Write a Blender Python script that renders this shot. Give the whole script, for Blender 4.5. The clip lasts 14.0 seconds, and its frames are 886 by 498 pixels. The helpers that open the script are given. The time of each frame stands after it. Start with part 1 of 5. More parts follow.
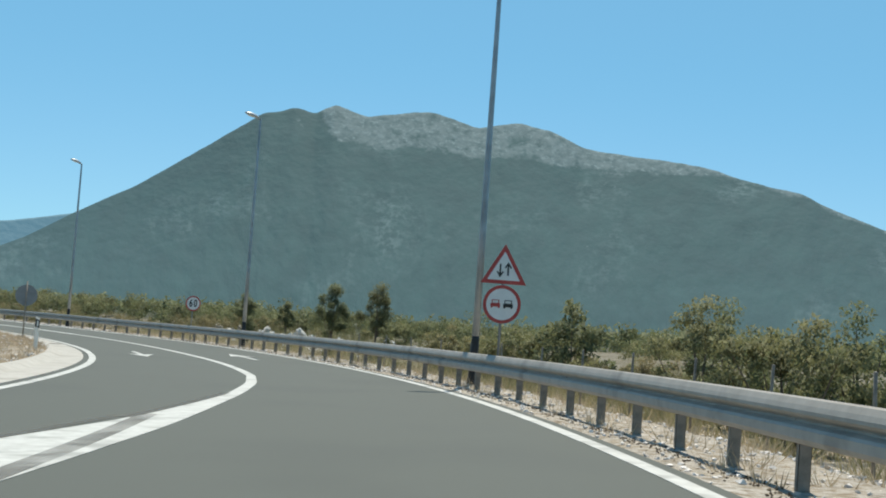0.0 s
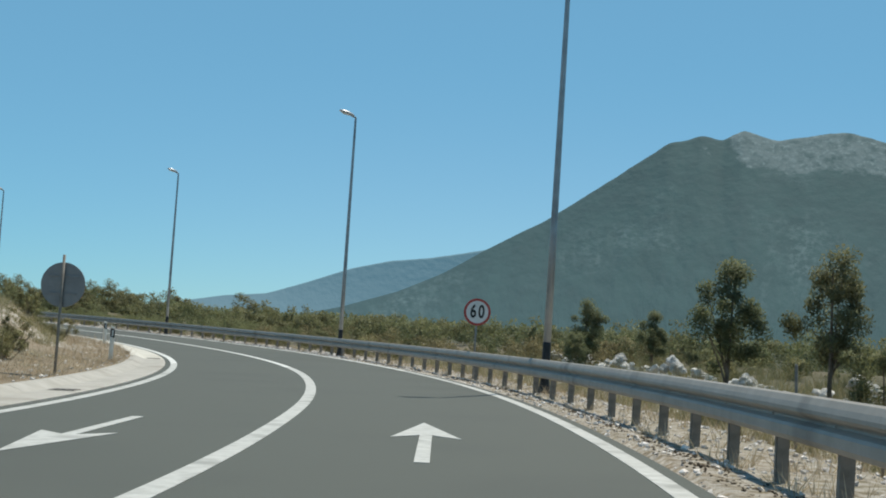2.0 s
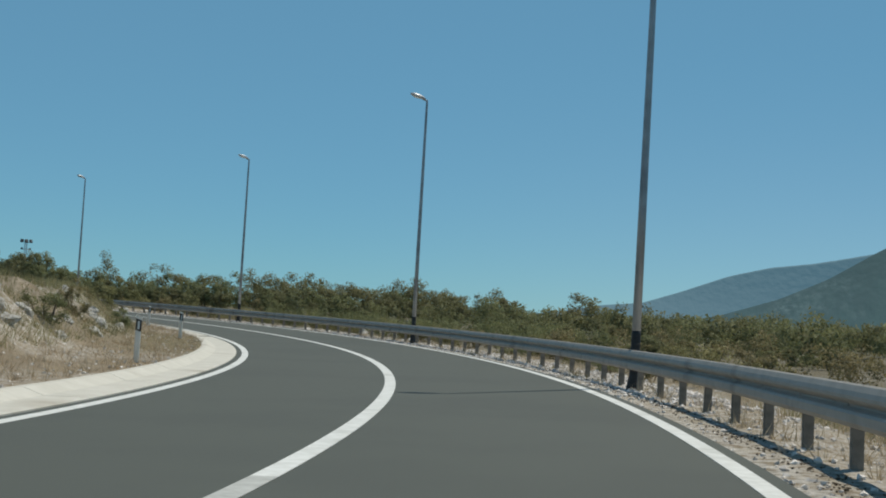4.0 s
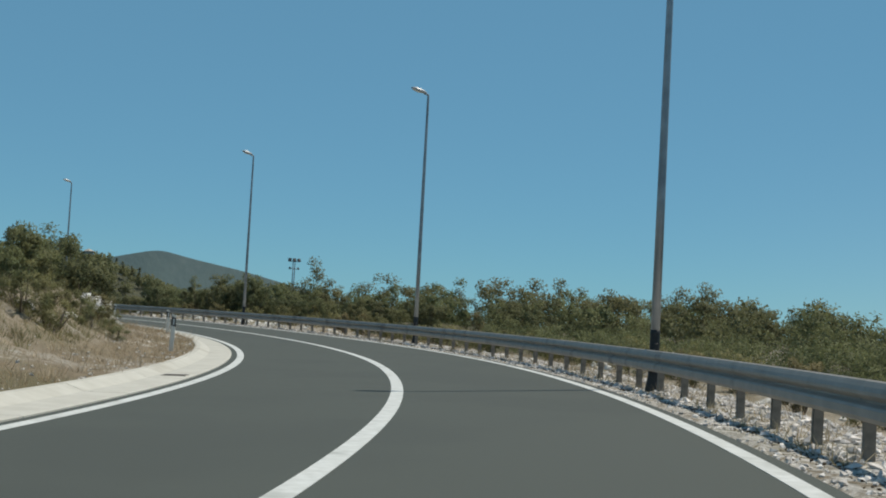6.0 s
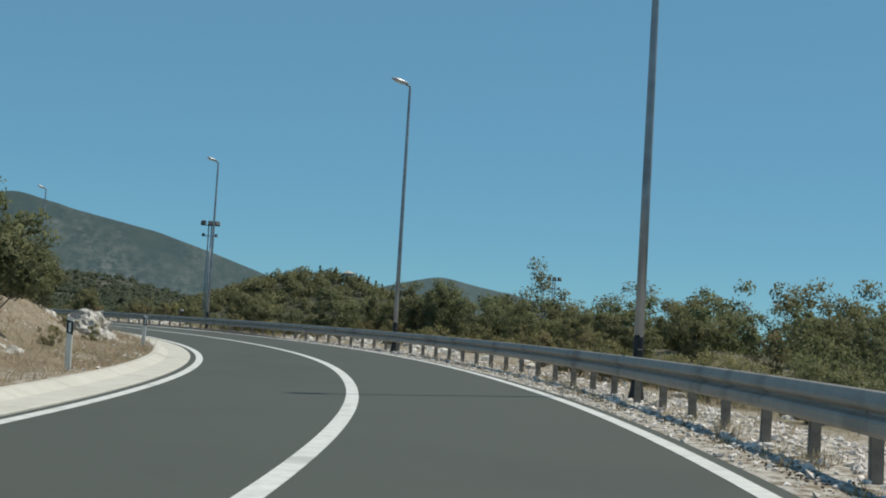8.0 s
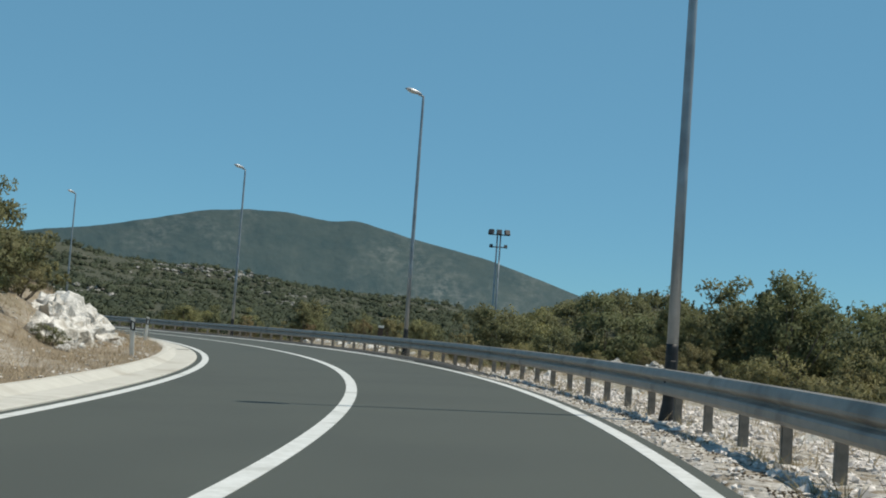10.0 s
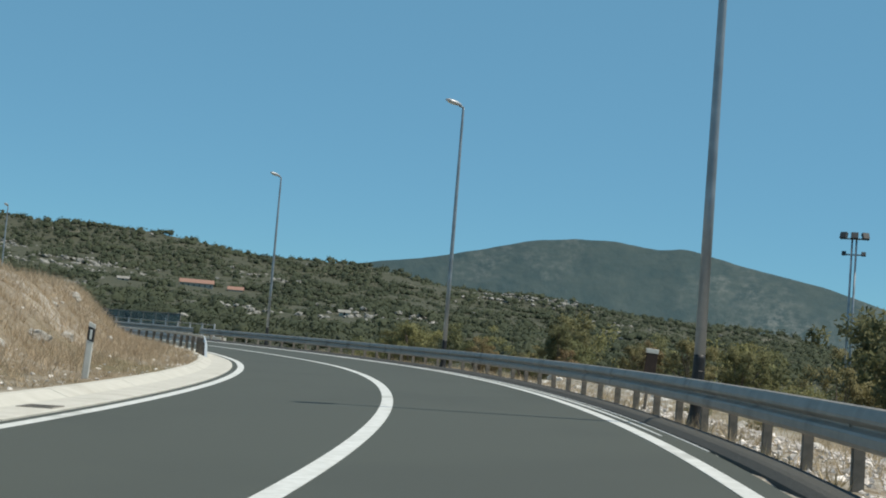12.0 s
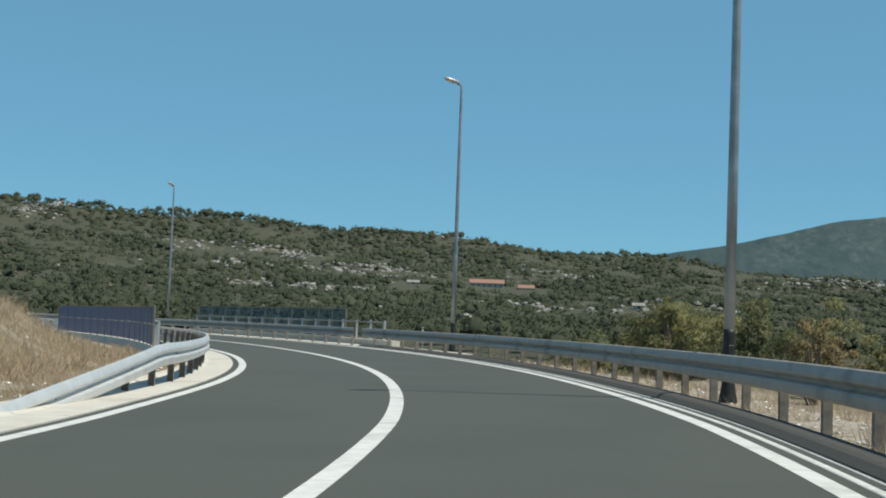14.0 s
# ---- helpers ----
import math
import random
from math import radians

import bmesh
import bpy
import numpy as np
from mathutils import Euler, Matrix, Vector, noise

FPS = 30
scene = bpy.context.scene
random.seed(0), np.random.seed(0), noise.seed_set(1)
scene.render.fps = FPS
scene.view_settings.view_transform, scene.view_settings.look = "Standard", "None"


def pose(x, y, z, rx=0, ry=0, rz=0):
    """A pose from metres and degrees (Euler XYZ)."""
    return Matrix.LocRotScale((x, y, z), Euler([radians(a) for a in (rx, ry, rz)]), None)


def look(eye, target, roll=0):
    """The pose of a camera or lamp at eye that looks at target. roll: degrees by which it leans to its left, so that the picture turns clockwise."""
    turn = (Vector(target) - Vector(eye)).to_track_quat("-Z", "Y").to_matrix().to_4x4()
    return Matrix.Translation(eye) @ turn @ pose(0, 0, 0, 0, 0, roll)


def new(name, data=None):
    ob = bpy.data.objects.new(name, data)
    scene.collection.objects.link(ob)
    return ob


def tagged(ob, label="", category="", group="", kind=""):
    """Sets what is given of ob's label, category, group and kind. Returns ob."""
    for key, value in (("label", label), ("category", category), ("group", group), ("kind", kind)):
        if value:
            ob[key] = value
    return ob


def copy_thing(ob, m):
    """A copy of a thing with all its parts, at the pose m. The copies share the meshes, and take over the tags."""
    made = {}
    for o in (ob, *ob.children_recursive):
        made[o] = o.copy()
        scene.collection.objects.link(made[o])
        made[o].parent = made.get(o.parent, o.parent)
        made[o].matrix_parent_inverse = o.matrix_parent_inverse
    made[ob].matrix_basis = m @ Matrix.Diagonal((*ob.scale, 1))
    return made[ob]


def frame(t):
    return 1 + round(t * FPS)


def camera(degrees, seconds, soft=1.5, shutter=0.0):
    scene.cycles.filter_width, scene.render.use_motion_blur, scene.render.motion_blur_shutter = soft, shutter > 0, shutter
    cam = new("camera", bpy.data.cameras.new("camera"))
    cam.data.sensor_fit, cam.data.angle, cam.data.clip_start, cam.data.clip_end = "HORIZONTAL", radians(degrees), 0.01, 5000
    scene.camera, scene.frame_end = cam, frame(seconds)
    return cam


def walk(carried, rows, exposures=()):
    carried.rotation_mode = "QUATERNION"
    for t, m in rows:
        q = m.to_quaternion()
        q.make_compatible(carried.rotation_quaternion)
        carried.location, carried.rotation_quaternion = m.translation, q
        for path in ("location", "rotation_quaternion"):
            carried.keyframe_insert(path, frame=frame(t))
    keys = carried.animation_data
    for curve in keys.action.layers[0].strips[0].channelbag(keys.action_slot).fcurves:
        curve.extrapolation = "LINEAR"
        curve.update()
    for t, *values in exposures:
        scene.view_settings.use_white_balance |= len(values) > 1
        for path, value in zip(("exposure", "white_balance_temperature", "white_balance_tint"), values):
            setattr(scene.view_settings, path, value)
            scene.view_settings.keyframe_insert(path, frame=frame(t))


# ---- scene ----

# The road's alignment: U is a station along the carriageway, one unit about 16.7 m.
from numpy.polynomial.chebyshev import chebval
HEAD = (1.71231, 1.52748, 0.12178, 0.09445, 0.03892, 0.01091, -0.001, -0.00732, 0.00107, 0.00127)
PACE = (16.3889, -0.547, -0.3115, -0.1059)
RISE = (-0.0063, -0.2106, 0.1959, -0.2053, -0.0181, 0.1184)
SIDE = (0.1761, -0.0093, 0.6434, -0.6514, 0.0943, -0.5425)
EYE, BANK = 1.188, math.tan(radians(1.386))
U = np.arange(-5.0, 24.001, 0.02)


def unit(u):
    return (np.asarray(u, float) - 10.0) / 11.0


_uc = np.clip(U, -0.6, 15.6)
A_HEAD = chebval(unit(_uc), HEAD) + np.where(U > 15.6, radians(8.3) * (U - 15.6), 0) + np.where(U < -0.6, radians(7.2) * (U + 0.6), 0)
_v = chebval(unit(np.clip(U, -0.6, 16.5)), PACE)
A_X = np.concatenate([[0], np.cumsum(-np.sin(A_HEAD) * _v)[:-1] * 0.02])
A_Y = np.concatenate([[0], np.cumsum(np.cos(A_HEAD) * _v)[:-1] * 0.02])
_i0 = int(np.argmin(abs(U)))
A_X, A_Y = A_X - A_X[_i0], A_Y - A_Y[_i0]
A_Z = chebval(unit(np.clip(U, -0.6, 15.6)), RISE) - EYE
A_SIDE = chebval(unit(np.clip(U, 0.5, 15.0)), SIDE)
CX, CY = -126.0, -53.0


def road_z(u, d):
    return np.interp(u, U, A_Z) + (d + np.interp(u, U, A_SIDE)) * BANK


def spot(u, d, h=0.0):
    """World points h above the road's plane, d metres to the right of the alignment."""
    a = np.interp(u, U, A_HEAD)
    e = d + np.interp(u, U, A_SIDE)
    return np.stack(np.broadcast_arrays(np.interp(u, U, A_X) + e * np.cos(a), np.interp(u, U, A_Y) + e * np.sin(a), road_z(u, d) + h), -1)


def yaw_at(u):
    return math.degrees(float(np.interp(u, U, A_HEAD)))


A_TH = np.unwrap(np.arctan2(A_Y - CY, A_X - CX))


def station(x, y):
    """u and d of world points, from the angle round the bend's centre."""
    th = np.arctan2(y - CY, x - CX)
    mid = (A_TH[0] + A_TH[-1]) / 2
    th = th + 2 * math.pi * np.round((mid - th) / (2 * math.pi))
    u = np.interp(th, A_TH, U)
    for _ in range(3):
        a = np.interp(u, U, A_HEAD)
        dx, dy = x - np.interp(u, U, A_X), y - np.interp(u, U, A_Y)
        along = -np.sin(a) * dx + np.cos(a) * dy
        across = np.cos(a) * dx + np.sin(a) * dy
        u = np.clip(u + np.clip(along / np.maximum(16.7 * (1 + across / 137.0), 3.0), -2, 2) * 0.9, U[0], U[-1])
    return u, across - np.interp(u, U, A_SIDE)


def eased(knots, values):
    """A gently rounded course through a few offsets."""
    g = np.interp(U, knots, values)
    k = np.exp(-np.linspace(-2.2, 2.2, 45) ** 2)
    return np.convolve(np.pad(g, 22, mode="edge"), k / k.sum(), "valid")


A_RIGHT = eased((0, 1.5, 3, 4.5, 6, 8.25, 9.75, 10.5, 11.25, 12, 13, 15, 18), (2.16, 2.16, 2.01, 2.04, 2.09, 2.04, 1.68, 1.76, 1.85, 1.95, 2.02, 2.05, 2.1))
A_MID = eased((1.8, 2.25, 3, 3.75, 4.5, 7, 8.25, 9.75, 11.25, 12.75, 15, 18), (-1.76, -1.80, -2.02, -2.0, -1.9, -1.84, -1.87, -2.02, -1.95, -1.84, -1.92, -1.85))
A_LEFT = eased((-2, 0, 1.5, 2.25, 3, 15.2, 16.0, 16.8), (-14.0, -6.9, -6.04, -5.72, -5.6, -5.65, -5.25, -5.0))


# ---- camera ----
cam = camera(38.0, 14.0, soft=1.9)
ROWS = (
    (0, -0.019, -0.084, 0.457, 24.68, 3.4, -4.11), (0.5, -3.411, 7.669, 0.385, 30.38, 2.75, -3.71), (1, -7.133, 15.06, 0.294, 34.74, 2.28, -4.97),
    (1.5, -11.412, 22.248, 0.236, 38.78, 2.53, -3.69), (2, -16.079, 29.033, 0.054, 42.86, 3.6, -3.74), (2.5, -21.32, 35.647, 0.01, 47.63, 3.93, -3),
    (3, -27.061, 41.824, -0.043, 51.97, 4.01, -3.75), (3.5, -33.091, 47.573, -0.116, 56.06, 3.08, -3.28), (3.7, -35.609, 49.768, -0.148, 57.47, 2.99, -3.31),
    (4.4, -44.838, 56.992, -0.24, 62.31, 3.07, -3.4), (5.1, -54.647, 63.415, -0.311, 67.06, 3.16, -3.4), (5.8, -64.96, 69, -0.357, 71.78, 3.25, -3.44),
    (6, -68.006, 70.403, -0.368, 73.05, 3.28, -3.11), (6.5, -75.656, 73.612, -0.377, 75.98, 3.87, -2.28), (7, -83.46, 76.361, -0.389, 78.93, 3.65, -4.66),
    (7.2, -86.655, 77.319, -0.388, 80.11, 3.57, -4.25), (7.9, -98.002, 80.191, -0.362, 84.83, 3.73, -3.4), (8.6, -109.549, 82.071, -0.318, 89.61, 3.89, -3.4),
    (9.3, -121.207, 82.939, -0.261, 94.41, 4.04, -2.69), (9.5, -124.57, 82.988, -0.24, 96.02, 4.03, -2.79), (10, -132.95, 82.769, -0.203, 100.1, 4.03, -4.17),
    (10.5, -141.141, 81.977, -0.177, 104.29, 4.19, -4.29), (11, -149.48, 80.644, -0.109, 108.09, 4.26, -3.83), (11.5, -157.595, 78.887, -0.077, 111.56, 4.31, -3.2),
    (12, -165.616, 76.638, -0.037, 114.71, 4.26, -4.61), (12.5, -173.479, 73.988, 0.008, 117.77, 3.76, -2.76), (13, -181.136, 70.814, 0.038, 121.02, 3.3, -3.59),
    (13.5, -188.576, 67.235, 0.074, 124.5, 3.27, -2.97), (14, -195.802, 63.152, 0.093, 128.03, 3.33, -2.1),
)
walk(cam, [(t, pose(x, y, z, 90 + p, r, w)) for t, x, y, z, w, p, r in ROWS],
     exposures=((0.0, 0.38), (1.0, 0.34), (1.7, 0.2), (2.5, -0.15), (3.5, -0.3), (6.0, -0.32), (7.2, -0.3), (8.2, -0.22), (9.5, -0.16), (12.0, -0.06), (14.0, 0.0)))

# ---- light ----
SUN_TO = math.radians(108.0)      # direction towards the sun, from +x
SUN_EL = math.radians(62.5)
world = bpy.data.worlds.new("world")
scene.world = world
world.use_nodes = True
wn = world.node_tree.nodes
sky = wn.new("ShaderNodeTexSky")
sky.sky_type, sky.sun_disc = "NISHITA", False
sky.sun_elevation, sky.sun_rotation = SUN_EL, math.pi / 2 - SUN_TO
sky.altitude, sky.air_density, sky.dust_density, sky.ozone_density = 2200, 0.9, 0.0, 3.0
wn["Background"].inputs["Strength"].default_value = 0.107
tint = wn.new("ShaderNodeMix")
tint.data_type, tint.blend_type = "RGBA", "MULTIPLY"
tint.inputs["Factor"].default_value, tint.inputs["B"].default_value = 1.0, (0.63, 1.0, 0.97, 1)
world.node_tree.links.new(sky.outputs[0], tint.inputs["A"])
haze = wn.new("ShaderNodeMix")     # a summer haze that thins out towards the zenith
haze.data_type = "RGBA"
up, thin = wn.new("ShaderNodeSeparateXYZ"), wn.new("ShaderNodeMapRange")
thin.interpolation_type = "SMOOTHSTEP"
thin.inputs["From Min"].default_value, thin.inputs["From Max"].default_value = 0.3, 0.8
thin.inputs["To Min"].default_value, thin.inputs["To Max"].default_value = 0.62, 0.05
way = wn.new("ShaderNodeTexCoord").outputs["Generated"]
world.node_tree.links.new(way, up.inputs[0])
low, near, both, pale = wn.new("ShaderNodeMapRange"), wn.new("ShaderNodeMapRange"), wn.new("ShaderNodeMath"), wn.new("ShaderNodeMix")
low.interpolation_type = near.interpolation_type = "SMOOTHSTEP"     # paler low over the horizon below the sun
low.inputs["From Min"].default_value, low.inputs["From Max"].default_value = 0.22, 0.0
near.inputs["From Min"].default_value, near.inputs["From Max"].default_value = 0.65, 1.0
side = wn.new("ShaderNodeVectorMath")
side.operation, side.inputs[1].default_value = "DOT_PRODUCT", (math.cos(SUN_TO), math.sin(SUN_TO), 0)
world.node_tree.links.new(way, side.inputs[0])
world.node_tree.links.new(side.outputs["Value"], near.inputs["Value"])
world.node_tree.links.new(up.outputs["Z"], low.inputs["Value"])
both.operation = "MULTIPLY"
world.node_tree.links.new(low.outputs["Result"], both.inputs[0])
world.node_tree.links.new(near.outputs["Result"], both.inputs[1])
pale.data_type = "RGBA"
pale.inputs["A"].default_value, pale.inputs["B"].default_value = (1.55, 3.72, 5.45, 1), (2.6, 4.15, 5.6, 1)
world.node_tree.links.new(both.outputs[0], pale.inputs["Factor"])
world.node_tree.links.new(pale.outputs["Result"], haze.inputs["B"])
world.node_tree.links.new(up.outputs["Z"], thin.inputs["Value"])
world.node_tree.links.new(thin.outputs["Result"], haze.inputs["Factor"])
world.node_tree.links.new(tint.outputs["Result"], haze.inputs["A"])
world.node_tree.links.new(haze.outputs["Result"], wn["Background"].inputs["Color"])
sun = new("sun", bpy.data.lights.new("sun", "SUN"))
sun.data.energy, sun.data.angle, sun.data.color = 4.3, radians(0.53), (1.0, 0.945, 0.81)
sun.matrix_world = look((0, 0, 80), (-math.cos(SUN_TO) * math.cos(SUN_EL), -math.sin(SUN_TO) * math.cos(SUN_EL), 80 - math.sin(SUN_EL)))


# ---- materials ----
def shader(name, colours, scale=3.0, rough=0.8, metal=0.0, bump=0.0, bump_scale=40.0, spread=0.0, stain=None, stain_scale=0.4, stain_at=0.55,
           island=False, haze_glow=None, translucent=0.0, detail=6.0, bump_size=0.02, stretch=None):
    """A procedural surface: colours mixed by noise, a second, larger noise of stains, and fine relief."""
    m = bpy.data.materials.new(name)
    m.use_nodes = True
    n, link = m.node_tree.nodes, m.node_tree.links.new
    b = n["Principled BSDF"]
    b.inputs["Roughness"].default_value, b.inputs["Metallic"].default_value = rough, metal
    co = n.new("ShaderNodeTexCoord")
    src = co.outputs["Object"]
    if stretch:
        mp = n.new("ShaderNodeMapping")
        mp.inputs["Scale"].default_value = stretch
        link(src, mp.inputs["Vector"])
        src = mp.outputs["Vector"]
    no = n.new("ShaderNodeTexNoise")
    no.inputs["Scale"].default_value, no.inputs["Detail"].default_value, no.inputs["Roughness"].default_value = scale, detail, 0.65
    link(src, no.inputs["Vector"])
    ramp = n.new("ShaderNodeValToRGB")
    lo, hi = 0.34, 0.66
    while len(ramp.color_ramp.elements) < len(colours):
        ramp.color_ramp.elements.new(0.5)
    for k, c in enumerate(colours):
        ramp.color_ramp.elements[k].position = lo + (hi - lo) * k / max(1, len(colours) - 1)
        ramp.color_ramp.elements[k].color = (*c, 1)
    link(no.outputs["Fac"], ramp.inputs["Fac"])
    out = ramp.outputs["Color"]
    if stain:
        n2 = n.new("ShaderNodeTexNoise")
        n2.inputs["Scale"].default_value, n2.inputs["Detail"].default_value = stain_scale, 5
        link(src, n2.inputs["Vector"])
        r2 = n.new("ShaderNodeValToRGB")
        r2.color_ramp.elements[0].position, r2.color_ramp.elements[1].position = stain_at - 0.06, stain_at + 0.08
        link(n2.outputs["Fac"], r2.inputs["Fac"])
        mx = n.new("ShaderNodeMix")
        mx.data_type = "RGBA"
        link(r2.outputs["Color"], mx.inputs["Factor"])
        link(out, mx.inputs["A"])
        mx.inputs["B"].default_value = (*stain, 1)
        out = mx.outputs["Result"]
    if spread:
        hs = n.new("ShaderNodeHueSaturation")
        rnd = n.new("ShaderNodeNewGeometry").outputs["Random Per Island"] if island else n.new("ShaderNodeObjectInfo").outputs["Random"]
        mr = n.new("ShaderNodeMapRange")
        mr.inputs["To Min"].default_value, mr.inputs["To Max"].default_value = 1 - spread, 1 + spread
        link(rnd, mr.inputs["Value"])
        link(mr.outputs["Result"], hs.inputs["Value"])
        link(out, hs.inputs["Color"])
        if island:
            oi = n.new("ShaderNodeObjectInfo")
            m2 = n.new("ShaderNodeMapRange")
            m2.inputs["To Min"].default_value, m2.inputs["To Max"].default_value = 0.475, 0.52
            link(oi.outputs["Random"], m2.inputs["Value"])
            link(m2.outputs["Result"], hs.inputs["Hue"])
        out = hs.outputs["Color"]
    link(out, b.inputs["Base Color"])
    if bump:
        n3 = n.new("ShaderNodeTexNoise")
        n3.inputs["Scale"].default_value, n3.inputs["Detail"].default_value = bump_scale, 6
        link(src, n3.inputs["Vector"])
        bp = n.new("ShaderNodeBump")
        bp.inputs["Strength"].default_value, bp.inputs["Distance"].default_value = bump, bump_size
        link(n3.outputs["Fac"], bp.inputs["Height"])
        link(bp.outputs["Normal"], b.inputs["Normal"])
    # emission that imitates the haze in front of far slopes
    if haze_glow:
        b.inputs["Emission Color"].default_value = (*haze_glow, 1)
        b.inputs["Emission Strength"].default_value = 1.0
    if translucent:
        tr = n.new("ShaderNodeBsdfTranslucent")
        link(out, tr.inputs["Color"])
        ms = n.new("ShaderNodeMixShader")
        ms.inputs["Fac"].default_value = translucent
        link(b.outputs[0], ms.inputs[1])
        link(tr.outputs[0], ms.inputs[2])
        link(ms.outputs[0], n["Material Output"].inputs["Surface"])
    return m


ASPHALT = shader("asphalt", ((0.0635, 0.072, 0.0605), (0.081, 0.0895, 0.0755)), 160, 0.85, bump=0.35, bump_scale=220, stain=(0.066, 0.074, 0.063), stain_scale=0.3, bump_size=0.006)
BERM = shader("berm_asphalt", ((0.055, 0.054, 0.048), (0.1, 0.097, 0.087)), 40, 0.9, bump=0.5, bump_scale=70)
PAINT = shader("road_paint", ((0.6, 0.6, 0.56), (0.77, 0.77, 0.74)), 5, 0.6, bump=0.15, bump_scale=120, stain=(0.5, 0.5, 0.46), stain_scale=1.2, stain_at=0.63, bump_size=0.004)
CONCRETE = shader("pale_concrete", ((0.53, 0.505, 0.44), (0.62, 0.595, 0.53)), 2.2, 0.85, bump=0.25, bump_scale=60, stain=(0.44, 0.405, 0.34), stain_scale=0.5, stain_at=0.64)
WORN_PAINT = shader("worn_road_paint", ((0.4, 0.4, 0.37), (0.55, 0.55, 0.52)), 5, 0.65, bump=0.15, bump_scale=120, stain=(0.3, 0.3, 0.275), stain_scale=1.6, stain_at=0.6, bump_size=0.004)
OLD_CONCRETE = shader("weathered_concrete", ((0.36, 0.34, 0.3), (0.46, 0.44, 0.4)), 2.2, 0.88, bump=0.3, bump_scale=60, stain=(0.29, 0.265, 0.225), stain_scale=0.5, stain_at=0.62)
STEEL = shader("galvanised_steel", ((0.335, 0.303, 0.262), (0.41, 0.375, 0.33)), 3, 0.6, 0.0, bump=0.06, bump_scale=30, stain=(0.23, 0.208, 0.178), stain_scale=1.1, stain_at=0.62)
# paler, shinier copy of STEEL for the inner barrier
BRIGHT_STEEL = shader("bright_galvanised_steel", ((0.6, 0.6, 0.585), (0.72, 0.72, 0.705)), 3, 0.4, 0.35, bump=0.05, bump_scale=30, stain=(0.56, 0.56, 0.55), stain_scale=1.1, stain_at=0.64)
POST_STEEL = shader("weathered_steel", ((0.17, 0.15, 0.125), (0.29, 0.26, 0.22)), 6, 0.7, 0.05, bump=0.1, bump_scale=40)
POLE = shader("grey_pole_paint", ((0.3, 0.325, 0.345), (0.4, 0.425, 0.445)), 2, 0.42, 0.45, bump=0.05, bump_scale=20, stain=(0.24, 0.255, 0.265), stain_scale=0.8)
DARK_STEEL = shader("dark_steel", ((0.04, 0.042, 0.045), (0.08, 0.082, 0.085)), 6, 0.6)
BLACK = shader("black_coating", ((0.012, 0.012, 0.013), (0.03, 0.03, 0.03)), 8, 0.55, bump=0.1, bump_scale=50)
LAMP_SHELL = shader("lamp_shell", ((0.42, 0.43, 0.44), (0.52, 0.53, 0.54)), 6, 0.4, 0.3)
LAMP_GLASS = shader("lamp_glass", ((0.6, 0.62, 0.6), (0.7, 0.72, 0.7)), 6, 0.12)
WHITE = shader("white_plastic", ((0.76, 0.75, 0.7), (0.85, 0.84, 0.8)), 6, 0.5, stain=(0.6, 0.56, 0.48), stain_scale=6, stain_at=0.68, translucent=0.35)
SIGN_WHITE = shader("sign_white", ((0.66, 0.66, 0.64), (0.74, 0.74, 0.72)), 5, 0.45)
SIGN_RED = shader("sign_red", ((0.36, 0.035, 0.03), (0.44, 0.055, 0.045)), 5, 0.45)
SIGN_BLACK = shader("sign_black", ((0.012, 0.012, 0.012), (0.02, 0.02, 0.02)), 5, 0.5)
SIGN_BACK = shader("sign_back_metal", ((0.2, 0.21, 0.22), (0.27, 0.28, 0.28)), 3, 0.5, 0.5)
ROCK = shader("limestone", ((0.36, 0.345, 0.31), (0.66, 0.63, 0.58), (0.8, 0.77, 0.72)), 2.2, 0.95, bump=1.0, bump_scale=12, spread=0.15, stain=(0.4, 0.36, 0.3), stain_scale=1.3, stain_at=0.58, bump_size=0.06)
HILL_ROCK = shader("weathered_outcrop", ((0.21, 0.2, 0.176), (0.38, 0.366, 0.335)), 0.3, 0.95, bump=0.6, bump_scale=1.5, bump_size=0.2)
GRAVEL = shader("limestone_gravel", ((0.6, 0.555, 0.495), (0.87, 0.825, 0.76)), 9, 0.95, spread=0.3, island=True)
WILD = shader("wild_grass", ((0.2, 0.175, 0.08), (0.42, 0.35, 0.2)), 0.6, 0.9, spread=0.25, island=True, translucent=0.25)
STRAW = shader("dry_grass", ((0.41, 0.325, 0.2), (0.61, 0.51, 0.345)), 2, 0.9, spread=0.25, island=True, translucent=0.25)
BARK = shader("bark", ((0.09, 0.07, 0.05), (0.2, 0.165, 0.13)), 8, 0.95, bump=0.8, bump_scale=25)
LEAF_DARK = shader("dark_leaves", ((0.118, 0.129, 0.061), (0.19, 0.2, 0.098)), 1.0, 0.8, spread=0.2, island=True, translucent=0.42)
LEAF_MID = shader("green_leaves", ((0.138, 0.153, 0.07), (0.216, 0.226, 0.106)), 1.0, 0.8, spread=0.2, island=True, translucent=0.42)
LEAF_OLIVE = shader("olive_leaves", ((0.168, 0.165, 0.074), (0.262, 0.243, 0.113)), 1.0, 0.8, spread=0.2, island=True, translucent=0.4)
LEAF_RUST = shader("rusty_leaves", ((0.165, 0.122, 0.06), (0.25, 0.19, 0.098)), 1.4, 0.8, spread=0.25, island=True, translucent=0.25)
# leaf colour shifted blue-green to carry some haze over the hillside
HILL_LEAF = shader("hill_scrub_leaves", ((0.044, 0.059, 0.034), (0.08, 0.094, 0.053)), 0.02, 0.9, spread=0.11, island=True, translucent=0.25)
ROOF = shader("terracotta", ((0.27, 0.15, 0.11), (0.38, 0.22, 0.17)), 2, 0.85)
